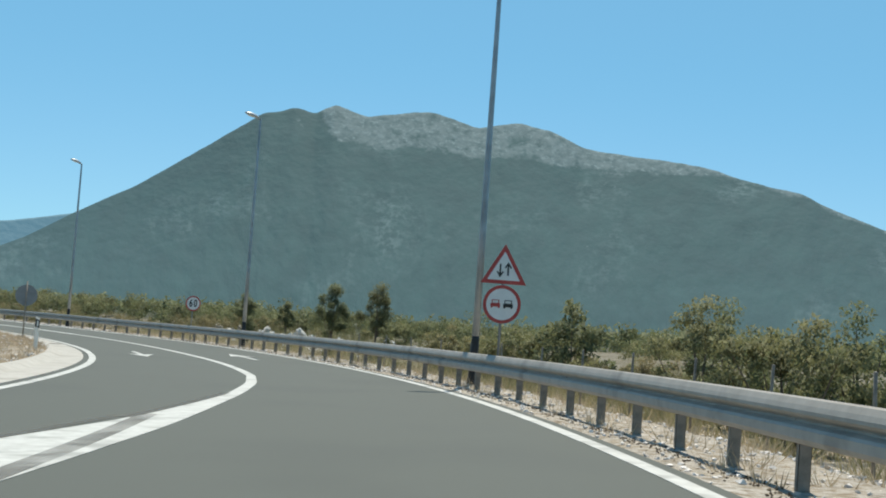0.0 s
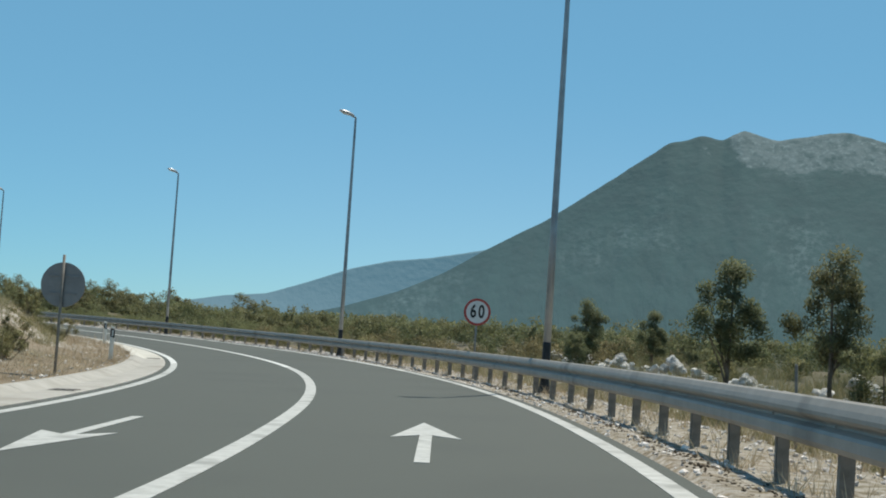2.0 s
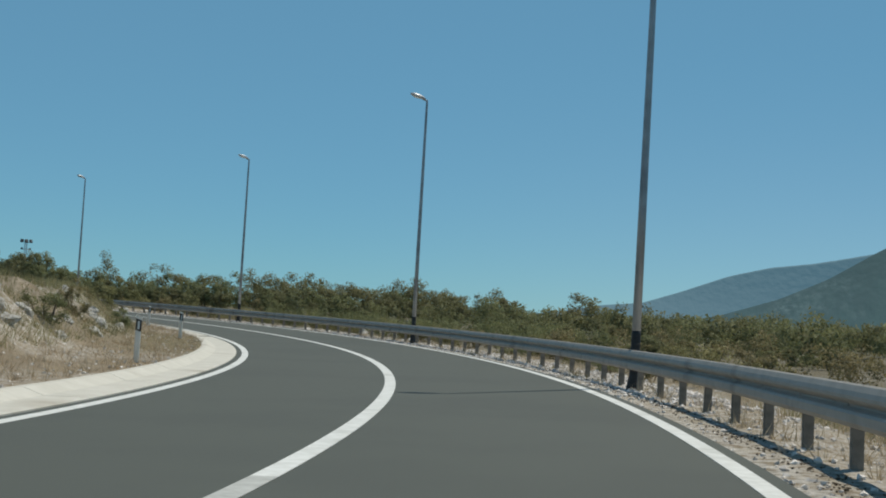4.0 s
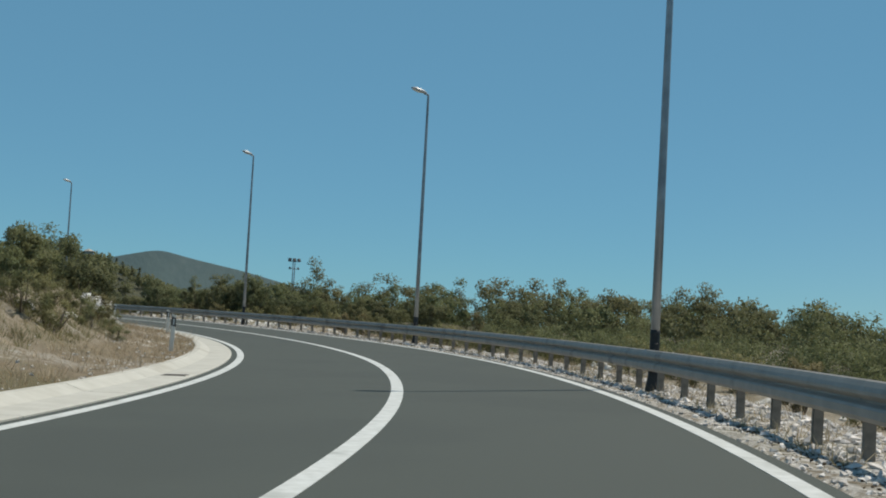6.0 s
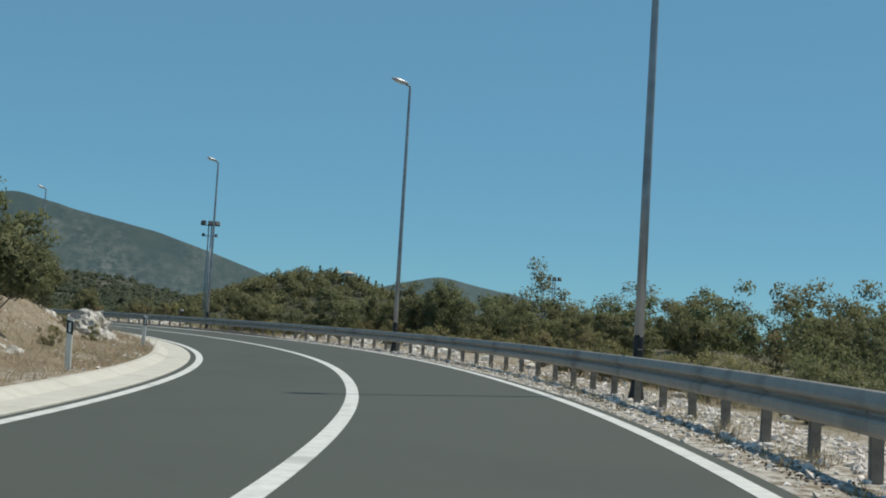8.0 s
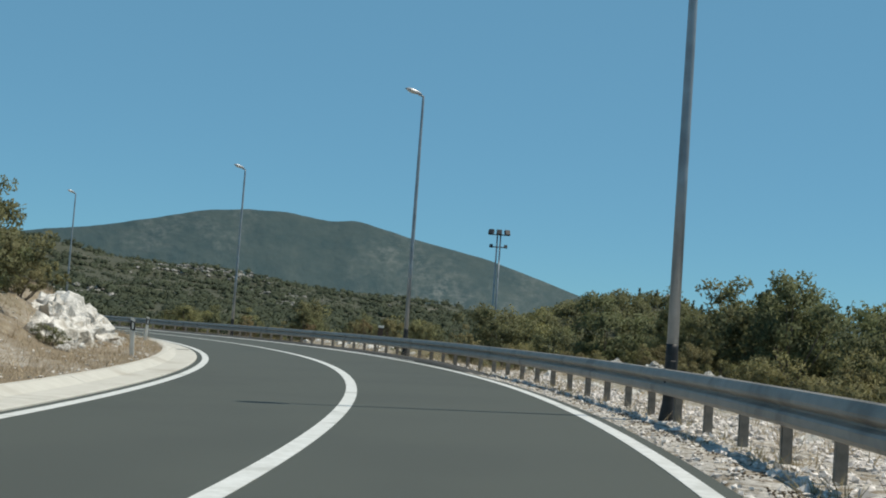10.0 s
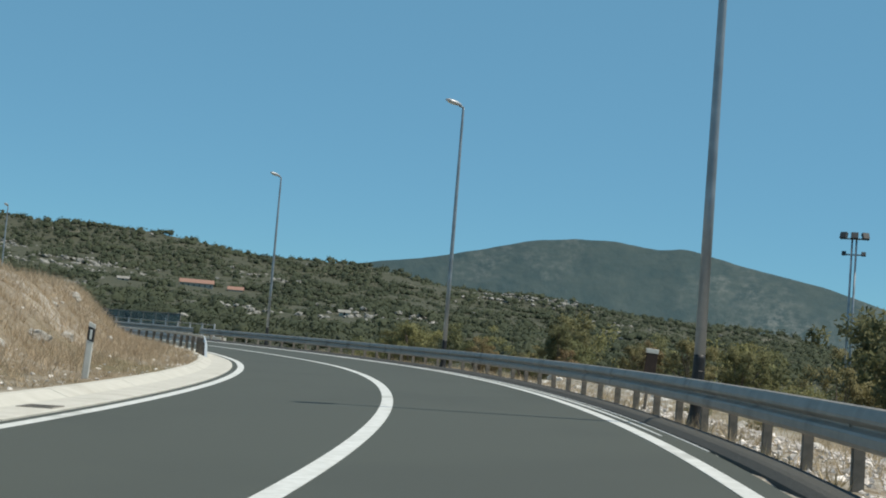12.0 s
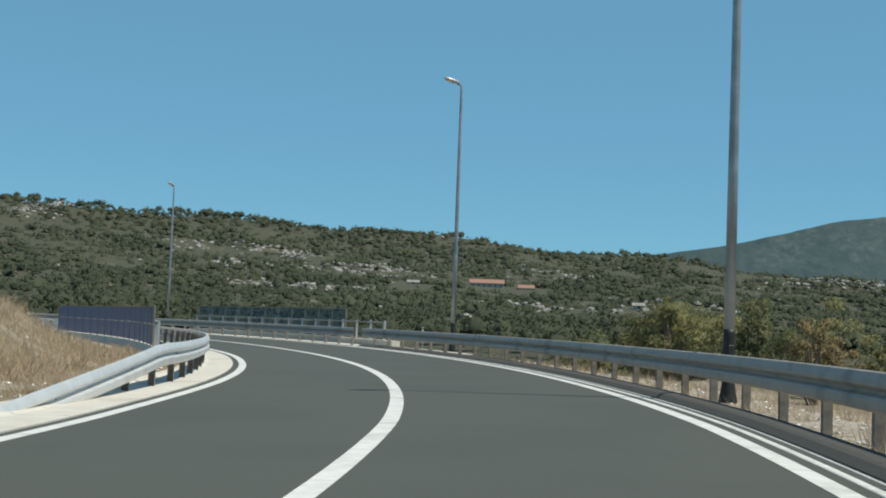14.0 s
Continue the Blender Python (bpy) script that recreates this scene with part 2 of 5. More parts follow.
WALL = shader("plaster", ((0.4, 0.36, 0.3), (0.55, 0.5, 0.43)), 1, 0.9)
BLUE_PANEL = shader("blue_screen_panel", ((0.012, 0.055, 0.19), (0.02, 0.08, 0.25)), 2, 0.35)
BOARD = shader("faded_board", ((0.03, 0.022, 0.018), (0.075, 0.045, 0.033)), 9, 0.8)
LITTER = shader("leaf_litter", ((0.055, 0.042, 0.026), (0.13, 0.098, 0.06)), 6, 0.95, spread=0.4, island=True)
SCREEN = shader("tinted_screen_pane", ((0.1, 0.15, 0.19), (0.16, 0.21, 0.25)), 2, 0.2)
_n = SCREEN.node_tree.nodes
_t, _m = _n.new("ShaderNodeBsdfTransparent"), _n.new("ShaderNodeMixShader")
_t.inputs["Color"].default_value, _m.inputs["Fac"].default_value = (0.65, 0.78, 0.86, 1), 0.72
SCREEN.node_tree.links.new(_n["Principled BSDF"].outputs[0], _m.inputs[1])
SCREEN.node_tree.links.new(_t.outputs[0], _m.inputs[2])
SCREEN.node_tree.links.new(_m.outputs[0], _n["Material Output"].inputs["Surface"])


def ground_material():
    """Dry grass, bare earth and pale stones, mixed at several sizes."""
    m = bpy.data.materials.new("dry_ground")
    m.use_nodes = True
    n, link = m.node_tree.nodes, m.node_tree.links.new
    b = n["Principled BSDF"]
    b.inputs["Roughness"].default_value = 0.95
    co = n.new("ShaderNodeTexCoord").outputs["Object"]

    def noise_at(scale, lo, hi, detail=7):
        t = n.new("ShaderNodeTexNoise")
        t.inputs["Scale"].default_value, t.inputs["Detail"].default_value, t.inputs["Roughness"].default_value = scale, detail, 0.68
        link(co, t.inputs["Vector"])
        r = n.new("ShaderNodeMapRange")
        r.inputs["From Min"].default_value, r.inputs["From Max"].default_value = lo, hi
        link(t.outputs["Fac"], r.inputs["Value"])
        return r.outputs["Result"]

    def mixed(fac, a, c):
        x = n.new("ShaderNodeMix")
        x.data_type = "RGBA"
        link(fac, x.inputs["Factor"])
        for key, v in (("A", a), ("B", c)):
            if isinstance(v, tuple):
                x.inputs[key].default_value = (*v, 1)
            else:
                link(v, x.inputs[key])
        return x.outputs["Result"]

    straw = mixed(noise_at(3.0, 0.35, 0.65), (0.18, 0.135, 0.085), (0.33, 0.262, 0.168))
    earth = mixed(noise_at(0.5, 0.42, 0.6), straw, (0.22, 0.172, 0.112))
    green = mixed(noise_at(0.05, 0.5, 0.58), earth, (0.17, 0.14, 0.07))
    att = n.new("ShaderNodeAttribute")
    att.attribute_name = "stony"
    mul = n.new("ShaderNodeMath")
    mul.operation = "MULTIPLY"
    link(att.outputs["Fac"], mul.inputs[0])
    link(noise_at(5.0, 0.4, 0.56, 9), mul.inputs[1])
    stones = mixed(noise_at(14.0, 0.35, 0.65), (0.5, 0.465, 0.415), (0.76, 0.715, 0.655))
    out = mixed(mul.outputs[0], green, stones)
    at2 = n.new("ShaderNodeAttribute")
    at2.attribute_name = "scrub"
    m2 = n.new("ShaderNodeMath")
    m2.operation = "MULTIPLY"
    link(at2.outputs["Fac"], m2.inputs[0])
    link(noise_at(0.03, 0.24, 0.4), m2.inputs[1])
    scrub = mixed(noise_at(0.35, 0.35, 0.65), (0.042, 0.048, 0.027), (0.085, 0.084, 0.05))
    link(mixed(m2.outputs[0], out, scrub), b.inputs["Base Color"])
    bp = n.new("ShaderNodeBump")
    bp.inputs["Strength"].default_value, bp.inputs["Distance"].default_value = 0.8, 0.05
    link(noise_at(9.0, 0.2, 0.8, 9), bp.inputs["Height"])
    link(bp.outputs["Normal"], b.inputs["Normal"])
    return m


GROUND = ground_material()


# ---- building helpers ----
def mesh_of(name, verts, faces, material=None, smooth=False, normals=None):
    me = bpy.data.meshes.new(name)
    me.from_pydata(np.asarray(verts, float).tolist(), [], faces.tolist() if hasattr(faces, "tolist") else [tuple(map(int, f)) for f in faces])
    me.update()
    if normals is not None:
        smooth = True
    if material:
        me.materials.append(material)
    if smooth:
        me.polygons.foreach_set("use_smooth", [True] * len(me.polygons))
    if normals is not None:
        me.normals_split_custom_set_from_vertices(normals.tolist())
    return me


def bm_mesh(name, bm, material, smooth=False):
    bmesh.ops.recalc_face_normals(bm, faces=bm.faces[:])
    me = bpy.data.meshes.new(name)
    bm.to_mesh(me)
    bm.free()
    if material:
        me.materials.append(material)
    if smooth:
        me.polygons.foreach_set("use_smooth", [True] * len(me.polygons))
    return me


def part(name, me, parent, label="", m=None):
    ob = new(name, me)
    ob.parent = parent
    if m is not None:
        ob.matrix_basis = m
    if label:
        tagged(ob, label)
    return ob


def thing(name, label, category, m=None, me=None, group="", kind=""):
    ob = new(name, me)
    if m is not None:
        ob.matrix_basis = m
    return tagged(ob, label, category, group, kind)


def sweep(profile, u0, u1, step=0.06, closed=True, caps=True):
    """Verts and faces of a cross-section [(d, h), ...] drawn along the road. d and h may be functions of u."""
    n = max(2, int(round((u1 - u0) / step)) + 1)
    us = np.linspace(u0, u1, n)
    cols = []
    for d, h in profile:
        dd = d(us) if callable(d) else np.full(n, d)
        hh = h(us) if callable(h) else np.full(n, h)
        cols.append(spot(us, dd, hh))
    k = len(profile)
    v = np.stack(cols, 1).reshape(-1, 3)
    f = []
    for i in range(n - 1):
        for j in range(k if closed else k - 1):
            a, b = i * k + j, i * k + (j + 1) % k
            f.append((a, b, b + k, a + k))
    if closed and caps:
        f.append(tuple(range(k - 1, -1, -1)))
        f.append(tuple((n - 1) * k + j for j in range(k)))
    return v, f


def swept(name, profile, u0, u1, material, step=0.06, closed=True, smooth=False, caps=True):
    v, f = sweep(profile, u0, u1, step, closed, caps)
    me = mesh_of(name, v, f, material, smooth)
    bm = bmesh.new()
    bm.from_mesh(me)
    bmesh.ops.recalc_face_normals(bm, faces=bm.faces[:])
    bm.to_mesh(me)
    bm.free()
    return me


def box_bm(bm, x0, y0, z0, x1, y1, z1, bevel=0.0):
    r = bmesh.ops.create_cube(bm, size=1)
    bmesh.ops.scale(bm, vec=(x1 - x0, y1 - y0, z1 - z0), verts=r["verts"])
    bmesh.ops.translate(bm, vec=((x0 + x1) / 2, (y0 + y1) / 2, (z0 + z1) / 2), verts=r["verts"])
    if bevel:
        es = list({e for v in r["verts"] for e in v.link_edges})
        bmesh.ops.bevel(bm, geom=es, offset=bevel, segments=1, affect="EDGES")


def box(name, x0, y0, z0, x1, y1, z1, material, bevel=0.0):
    bm = bmesh.new()
    box_bm(bm, x0, y0, z0, x1, y1, z1, bevel)
    return bm_mesh(name, bm, material)


def rings(name, sections, material, sides=12, smooth=True):
    """A turned body from (x, y, z, radius) sections."""
    bm = bmesh.new()
    prev = None
    for x, y, z, r in sections:
        ring = [bm.verts.new((x + r * math.cos(2 * math.pi * k / sides), y + r * math.sin(2 * math.pi * k / sides), z)) for k in range(sides)]
        if prev:
            for k in range(sides):
                bm.faces.new((prev[k], prev[(k + 1) % sides], ring[(k + 1) % sides], ring[k]))
        else:
            bm.faces.new(ring[::-1])
        prev = ring
    bm.faces.new(prev)
    return bm_mesh(name, bm, material, smooth)


def wob(x, y, size, seed, octaves=4):
    """Smooth noise of about -1 to 1."""
    rs = np.random.RandomState(seed)
    out, amp, tot = 0.0, 1.0, 0.0
    for _ in range(octaves):
        s = 0.0
        for _ in range(5):
            a, ph, k = rs.rand() * 6.283, rs.rand() * 6.283, (0.7 + 0.6 * rs.rand()) * 6.283 / size
            s = s + np.sin((x * math.cos(a) + y * math.sin(a)) * k + ph)
        out, tot = out + amp * s / 2.6, tot + amp
        size, amp = size / 2.1, amp * 0.5
    return out / tot


# ---- the ground ----
def smooth01(v, a, b):
    t = np.clip((v - a) / (b - a), 0, 1)
    return t * t * (3 - 2 * t)


VX, VY = -180.0, 70.0          # the hills are laid out round this point
HILL_AZ = (60, 92, 100, 105, 110, 115, 118, 122.8, 126, 130, 135, 140, 147, 160, 200, 230)
HILL_EL = (0.0, 0.0, 1.6, 1.95, 2.4, 2.75, 3.18, 3.38, 3.75, 3.95, 4.2, 4.5, 4.72, 4.9, 4.0, 0.0)
BANK_U = (-5, 1.2, 2.6, 3.4, 3.9, 4.4, 5.2, 5.8, 7.0, 7.7, 8.4, 9.5, 11.0, 12.3, 13.0, 13.9, 14.5, 15.4, 15.75, 16.15, 16.6, 17.2, 24)
BANK_H = (0.1, 0.1, 0.1, 0.2, 0.5, 0.95, 1.5, 1.65, 1.6, 1.6, 1.55, 1.45, 1.1, 1.4, 1.75, 1.95, 2.1, 2.1, 1.9, 1.3, 0.3, -1.0, -1.0)


def ground_z(x, y, u, d):
    base = road_z(u, np.clip(d, -7.2, 3.2))
    near = 1 - smooth01(abs(d), 120, 260)
    # right of the road: a level shoulder, then rough ground that falls away towards the valley
    z = base - 0.03 + 0.03 * wob(x, y, 1.5, 3)
    fall = smooth01(u, 12.8, 16.0)
    right = -0.35 * smooth01(d, 4.2, 6.5) + 0.35 * smooth01(d, 9, 18) * (1 - fall) + 0.35 * wob(x, y, 14, 5) * smooth01(d, 6, 14) - fall * 7.0 * smooth01(d, 9, 60)
    right = right + 0.45 * smooth01(d, 4.6, 7.4) * smooth01(u, 10.2, 11.2) * (1 - smooth01(u, 12.6, 13.6)) + 0.55 * smooth01(d, 6.3, 9.0) * smooth01(u, 2.8, 3.3) * (1 - smooth01(u, 5.2, 6.0))
    right = right + 0.65 * smooth01(d, 5.0, 7.5) * (1 - smooth01(d, 10, 14)) * smooth01(u, 13.9, 14.3) * (1 - smooth01(u, 14.9, 15.3))
    # left of it: a rough bank
    bank = np.interp(u, BANK_U, BANK_H)
    s = np.interp(u, U, A_LEFT) - 1.4 - d          # metres beyond the gutter's lip
    left = 0.17 * smooth01(s, -0.3, 0.0) + bank * (0.1 * smooth01(s, 0.8, 2.4) + 0.9 * smooth01(s, 2.1, 5.2)) + 0.03 * wob(x, y, 0.9, 9) * smooth01(s, 0.2, 1.0)
    left = left + (0.25 * wob(x, y, 4, 7) + 0.12 * wob(x, y, 1.3, 8)) * smooth01(s, 2.0, 4.6) * np.clip(bank, 0.1, 1) + 0.2 * bank * smooth01(s, 6, 22)
    z = np.where(d > 0, z + right, z + left)
    # under the carriageway, and under the bridge
    z = np.where(d < 0, np.where(s < 0, np.minimum(z, base - 0.3 + 0.47 * np.clip(s / 0.5 + 1, 0, 1)), z), np.where(d < np.interp(u, U, A_RIGHT) + 0.05, base - 0.3, z))
    dist = np.hypot(x - VX, y - VY)
    az = np.degrees(np.arctan2(-(x - VX), y - VY)) % 360
    el = np.interp(az, HILL_AZ, HILL_EL)
    ridge = 1350 * np.tan(np.radians(el))
    t = np.clip((dist - 140) / 1210, 0, 1)
    hill = ridge * (0.15 * t + 0.85 * t ** 3.2) - 4 * np.sin(np.clip(t * 2.2, 0, 1) * math.pi) * (el > 1.0)
    hill = np.where(dist > 1350, ridge * (1 - smooth01(dist, 1400, 2300)), hill)
    hill = hill + (4.5 * wob(x, y, 160, 11) + 1.6 * wob(x, y, 40, 12)) * smooth01(dist, 250, 900) * (el > 0.3)
    far = -1.0 + 0.8 * wob(x, y, 90, 13) * smooth01(abs(d), 30, 120)
    mound = 12.0 * np.exp(-((x + 512) ** 2 + (y - 81) ** 2) / 28 ** 2) + 6.5 * np.exp(-((x + 515) ** 2 + (y - 55) ** 2) / 24 ** 2)
    w = smooth01(abs(d), 40, 140)
    z = np.where(w > 0, z * (1 - w) + (far + hill + mound) * w, z)
    dip = smooth01(u, 16.6, 17.4) * (1 - smooth01(u, 19.6, 20.8)) * (1 - smooth01(d, 40, 70)) * (1 - smooth01(-d, 11, 24))
    return z - dip * 4.5


def ground_at(u, d):
    p = spot(u, d)
    return float(ground_z(p[0], p[1], np.float64(u), np.float64(d)))


def on_ground(u, d, sink=0.0):
    p = spot(u, d)
    return Vector((p[0], p[1], ground_at(u, d) - sink))


def xy_ground(x, y):
    u, d = station(np.array([x]), np.array([y]))
    if math.hypot(x - CX, y - CY) > 330:
        d = np.array([500.0])
    return float(ground_z(np.array([x]), np.array([y]), u, d)[0])


def build_ground():
    th = np.radians(np.concatenate([np.arange(-6, 190, 0.28), np.arange(190, 354, 2.5)]))
    dd = np.concatenate([np.linspace(-136.9, -32, 12), np.arange(-30, -14, 1.0), np.arange(-14, -8.5, 0.45), np.arange(-8.5, -5.0, 0.22), np.arange(-5.0, 14, 0.45), np.arange(14, 42, 1.6), np.geomspace(43, 4850, 62)])
    mid = (A_TH[0] + A_TH[-1]) / 2
    r0 = np.interp(th + 2 * math.pi * np.round((mid - th) / (2 * math.pi)), A_TH, np.hypot(A_X - CX, A_Y - CY))
    r0 = np.where((th > A_TH[0]) & (th < A_TH[-1]), r0, 137.0)
    r = np.maximum(r0[:, None] + dd[None, :], 0.05)
    x, y = CX + r * np.cos(th)[:, None], CY + r * np.sin(th)[:, None]
    u, d = station(x, y)
    d = np.where(abs(dd)[None, :] > 60, dd[None, :] + 0 * d, d)
    z = ground_z(x, y, u, d)
    nt, nd = z.shape
    v = np.stack([x, y, z], -1).reshape(-1, 3)
    i, j = np.meshgrid(np.arange(nt), np.arange(nd - 1), indexing="ij")
    i2 = (i + 1) % nt
    f = np.stack([i * nd + j, i * nd + j + 1, i2 * nd + j + 1, i2 * nd + j], -1).reshape(-1, 4)
    me = mesh_of("ground", v, f, GROUND, True)
    stony = np.clip(np.where(d > 0, 1.0 - smooth01(d, 4.5, 9), 0.2 * smooth01(-d, 8.5, 11)) + 0.5 * smooth01(wob(x, y, 9, 21), 0.1, 0.5), 0, 1)
    stony = np.where((d > 2.4) & (d < 6), np.where(u < 5.5, 0.55, np.where(u > 12.6, 0.55, 0.95)), stony)
    stony = np.where(d < -22, 0.3 + 0.2 * smooth01(wob(x, y, 70, 23, 1), -0.3, 0.5), stony)
    stony = np.where(abs(d) > 60, 0.35 + 0.4 * smooth01(wob(x, y, 60, 22), 0.1, 0.4), stony)
    scrub = np.maximum(smooth01(abs(d), 25, 70), 0.55 * smooth01(d, 7, 12))
    for key, val in (("stony", stony), ("scrub", scrub)):
        at = me.attributes.new(key, "FLOAT", "POINT")
        at.data.foreach_set("value", val.reshape(-1).astype(np.float32))
    return thing("ground", "dry grassy ground with pale limestone gravel and scrub", "ground", me=me, kind="structure")


build_ground()


def slope_material(name, colours, pale, haze_glow, patch, rock):
    """Far woods with pale stones in clusters, and bare rock where the mesh says so. Emission stands in for haze."""
    m = shader(name, colours, 0.011, 0.95, haze_glow=haze_glow, detail=12, bump=0.9, bump_scale=0.03, bump_size=9.0)
    n, link = m.node_tree.nodes, m.node_tree.links.new
    lay = n.new("ShaderNodeAttribute")          # metres along the range and up the slope
    lay.attribute_name = "slope"
    co = lay.outputs["Vector"]
    for t in [q for q in n if q.type == "TEX_NOISE"]:
        link(co, t.inputs["Vector"])
    b = n["Principled BSDF"]

    def noise_at(scale, lo, hi, detail, rough, stretch=(1, 1, 1)):
        mp = n.new("ShaderNodeMapping")
        mp.inputs["Scale"].default_value = stretch
        link(co, mp.inputs["Vector"])
        t = n.new("ShaderNodeTexNoise")
        t.inputs["Scale"].default_value, t.inputs["Detail"].default_value, t.inputs["Roughness"].default_value = scale, detail, rough
        link(mp.outputs["Vector"], t.inputs["Vector"])
        r = n.new("ShaderNodeMapRange")
        r.inputs["From Min"].default_value, r.inputs["From Max"].default_value = lo, hi
        link(t.outputs["Fac"], r.inputs["Value"])
        return r.outputs["Result"]

    def times(a, c):
        k = n.new("ShaderNodeMath")
        k.operation, k.use_clamp = "MULTIPLY", True
        link(a, k.inputs[0])
        link(c, k.inputs[1])
        return k.outputs[0]

    def over(fac, colour):
        x = n.new("ShaderNodeMix")
        x.data_type = "RGBA"
        link(fac, x.inputs["Factor"])
        link(b.inputs["Base Color"].links[0].from_socket, x.inputs["A"])
        x.inputs["B"].default_value = (*colour, 1)
        link(x.outputs["Result"], b.inputs["Base Color"])

    over(times(noise_at(0.0024, patch - 0.08, patch + 0.1, 5, 0.6), noise_at(0.03, 0.46, 0.6, 9, 0.75, (1, 1.3, 1))), pale)
    if rock:
        att = n.new("ShaderNodeAttribute")
        att.attribute_name = "bare"
        edge = n.new("ShaderNodeMath")
        edge.operation = "MULTIPLY_ADD"
        link(noise_at(0.006, 0.3, 0.7, 8, 0.7), edge.inputs[0])
        edge.inputs[1].default_value = 1.3
        link(att.outputs["Fac"], edge.inputs[2])
        cl = n.new("ShaderNodeMapRange")
        cl.inputs["From Min"].default_value, cl.inputs["From Max"].default_value = 1.2, 1.45
        link(edge.outputs[0], cl.inputs["Value"])
        over(times(cl.outputs["Result"], noise_at(0.022, 0.33, 0.55, 10, 0.75)), rock)
        over(times(cl.outputs["Result"], noise_at(0.045, 0.52, 0.62, 8, 0.7)), tuple(1.5 * c for c in rock))
    return m


def mountain(name, label, az, el, dist, depth, colours, pale, haze_glow, seed, rough, steps=260, rows=60, bare=None, rock=None, patch=0.6):
    """A far mountain range: a relief with spurs and gullies whose skyline rises el degrees at the bearings az. Its haze
    is a bluish emission of the material.
    """
    a = np.linspace(az[0], az[-1], steps)
    e = np.convolve(np.pad(np.interp(a, az, el), 3, mode="edge"), np.array([1, 2, 3, 4, 3, 2, 1]) / 16, "valid")
    t = np.concatenate([np.linspace(0, 1, rows), np.linspace(1.06, 1.5, 5)])
    A, Tt = np.meshgrid(a, t, indexing="ij")
    D = dist - depth * (1 - Tt)
    x, y = VX - np.sin(np.radians(A)) * D, VY + np.cos(np.radians(A)) * D
    top = dist * np.tan(np.radians(np.maximum(e, 0)))[:, None]
    shape = np.where(Tt <= 1, 0.35 * Tt + 0.65 * Tt ** 1.7, 1 - 1.6 * (Tt - 1))
    X, Y = np.radians(A) * dist, Tt * depth
    crag = np.array([noise.ridged_multi_fractal((p, q, seed), 0.9, 2.1, 6, 1.0, 2.0) for p, q in zip((X / 560 + Y / 4000).ravel(), (Y / 2200).ravel())]).reshape(X.shape)
    fine = np.array([noise.fractal((p, q, seed + 9), 0.8, 2.1, 5) for p, q in zip((X / 150).ravel(), (Y / 400).ravel())]).reshape(X.shape)
    fade = np.clip(Tt * 3, 0, 1) * np.clip((1.02 - Tt) * 5.0, 0.1, 1)
    relief = top * (rough * (crag - crag.mean()) * fade + 0.009 * fine * np.clip(top / 300, 0.2, 1))
    z = top * shape + relief - 12 * (1 - np.clip(Tt * 6, 0, 1))
    nt, nd = z.shape
    v = np.stack([x, y, z], -1).reshape(-1, 3)
    i, j = np.meshgrid(np.arange(nt - 1), np.arange(nd - 1), indexing="ij")
    f = np.stack([i * nd + j, (i + 1) * nd + j, (i + 1) * nd + j + 1, i * nd + j + 1], -1).reshape(-1, 4)
    me = mesh_of(name, v, f, slope_material(name + "_slope", colours, pale, haze_glow, patch, rock), True)
    at = me.attributes.new("slope", "FLOAT_VECTOR", "POINT")
    at.data.foreach_set("vector", np.stack([X, z * 1.1, 0 * X], -1).reshape(-1).astype(np.float32))
    if rock:
        at = me.attributes.new("bare", "FLOAT", "POINT")
        at.data.foreach_set("value", bare(A, z, z / np.maximum(top, 1)).reshape(-1).astype(np.float32))
    return thing(name, label, "mountain", me=me, kind="structure")


def bare_crest(a, z, high):
    """Open rock along the middle of the ridge, and as a thin rim on its long eastern shoulder."""
    crest = smooth01(z, 500, 610) * smooth01(-a, -33.0, -28.5)
    return np.maximum(crest, 0.75 * smooth01(high, 0.9, 0.99) * smooth01(-a, -20, -17))


VX, VY = -5.0, 15.0
# haze over mountain and ridge is painted in: teal base colours plus emission
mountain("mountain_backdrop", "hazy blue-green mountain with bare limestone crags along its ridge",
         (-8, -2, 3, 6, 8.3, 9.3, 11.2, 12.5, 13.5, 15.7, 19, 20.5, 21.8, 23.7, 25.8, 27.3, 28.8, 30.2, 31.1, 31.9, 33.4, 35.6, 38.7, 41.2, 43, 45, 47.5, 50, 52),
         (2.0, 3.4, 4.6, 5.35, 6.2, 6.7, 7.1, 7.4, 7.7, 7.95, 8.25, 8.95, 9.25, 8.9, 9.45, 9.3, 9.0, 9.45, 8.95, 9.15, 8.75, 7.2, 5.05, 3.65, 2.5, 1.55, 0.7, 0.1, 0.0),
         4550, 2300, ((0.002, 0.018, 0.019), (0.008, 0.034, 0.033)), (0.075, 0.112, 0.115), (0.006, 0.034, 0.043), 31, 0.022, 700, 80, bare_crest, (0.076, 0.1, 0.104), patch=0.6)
VX, VY = -20.0, 35.0
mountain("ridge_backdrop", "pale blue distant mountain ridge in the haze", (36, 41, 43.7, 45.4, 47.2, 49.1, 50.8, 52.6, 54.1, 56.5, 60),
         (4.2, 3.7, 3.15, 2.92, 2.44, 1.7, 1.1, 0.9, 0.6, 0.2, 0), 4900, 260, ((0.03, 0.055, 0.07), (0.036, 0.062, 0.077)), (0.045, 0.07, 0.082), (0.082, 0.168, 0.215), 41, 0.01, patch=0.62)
VX, VY = -75.0, 73.0
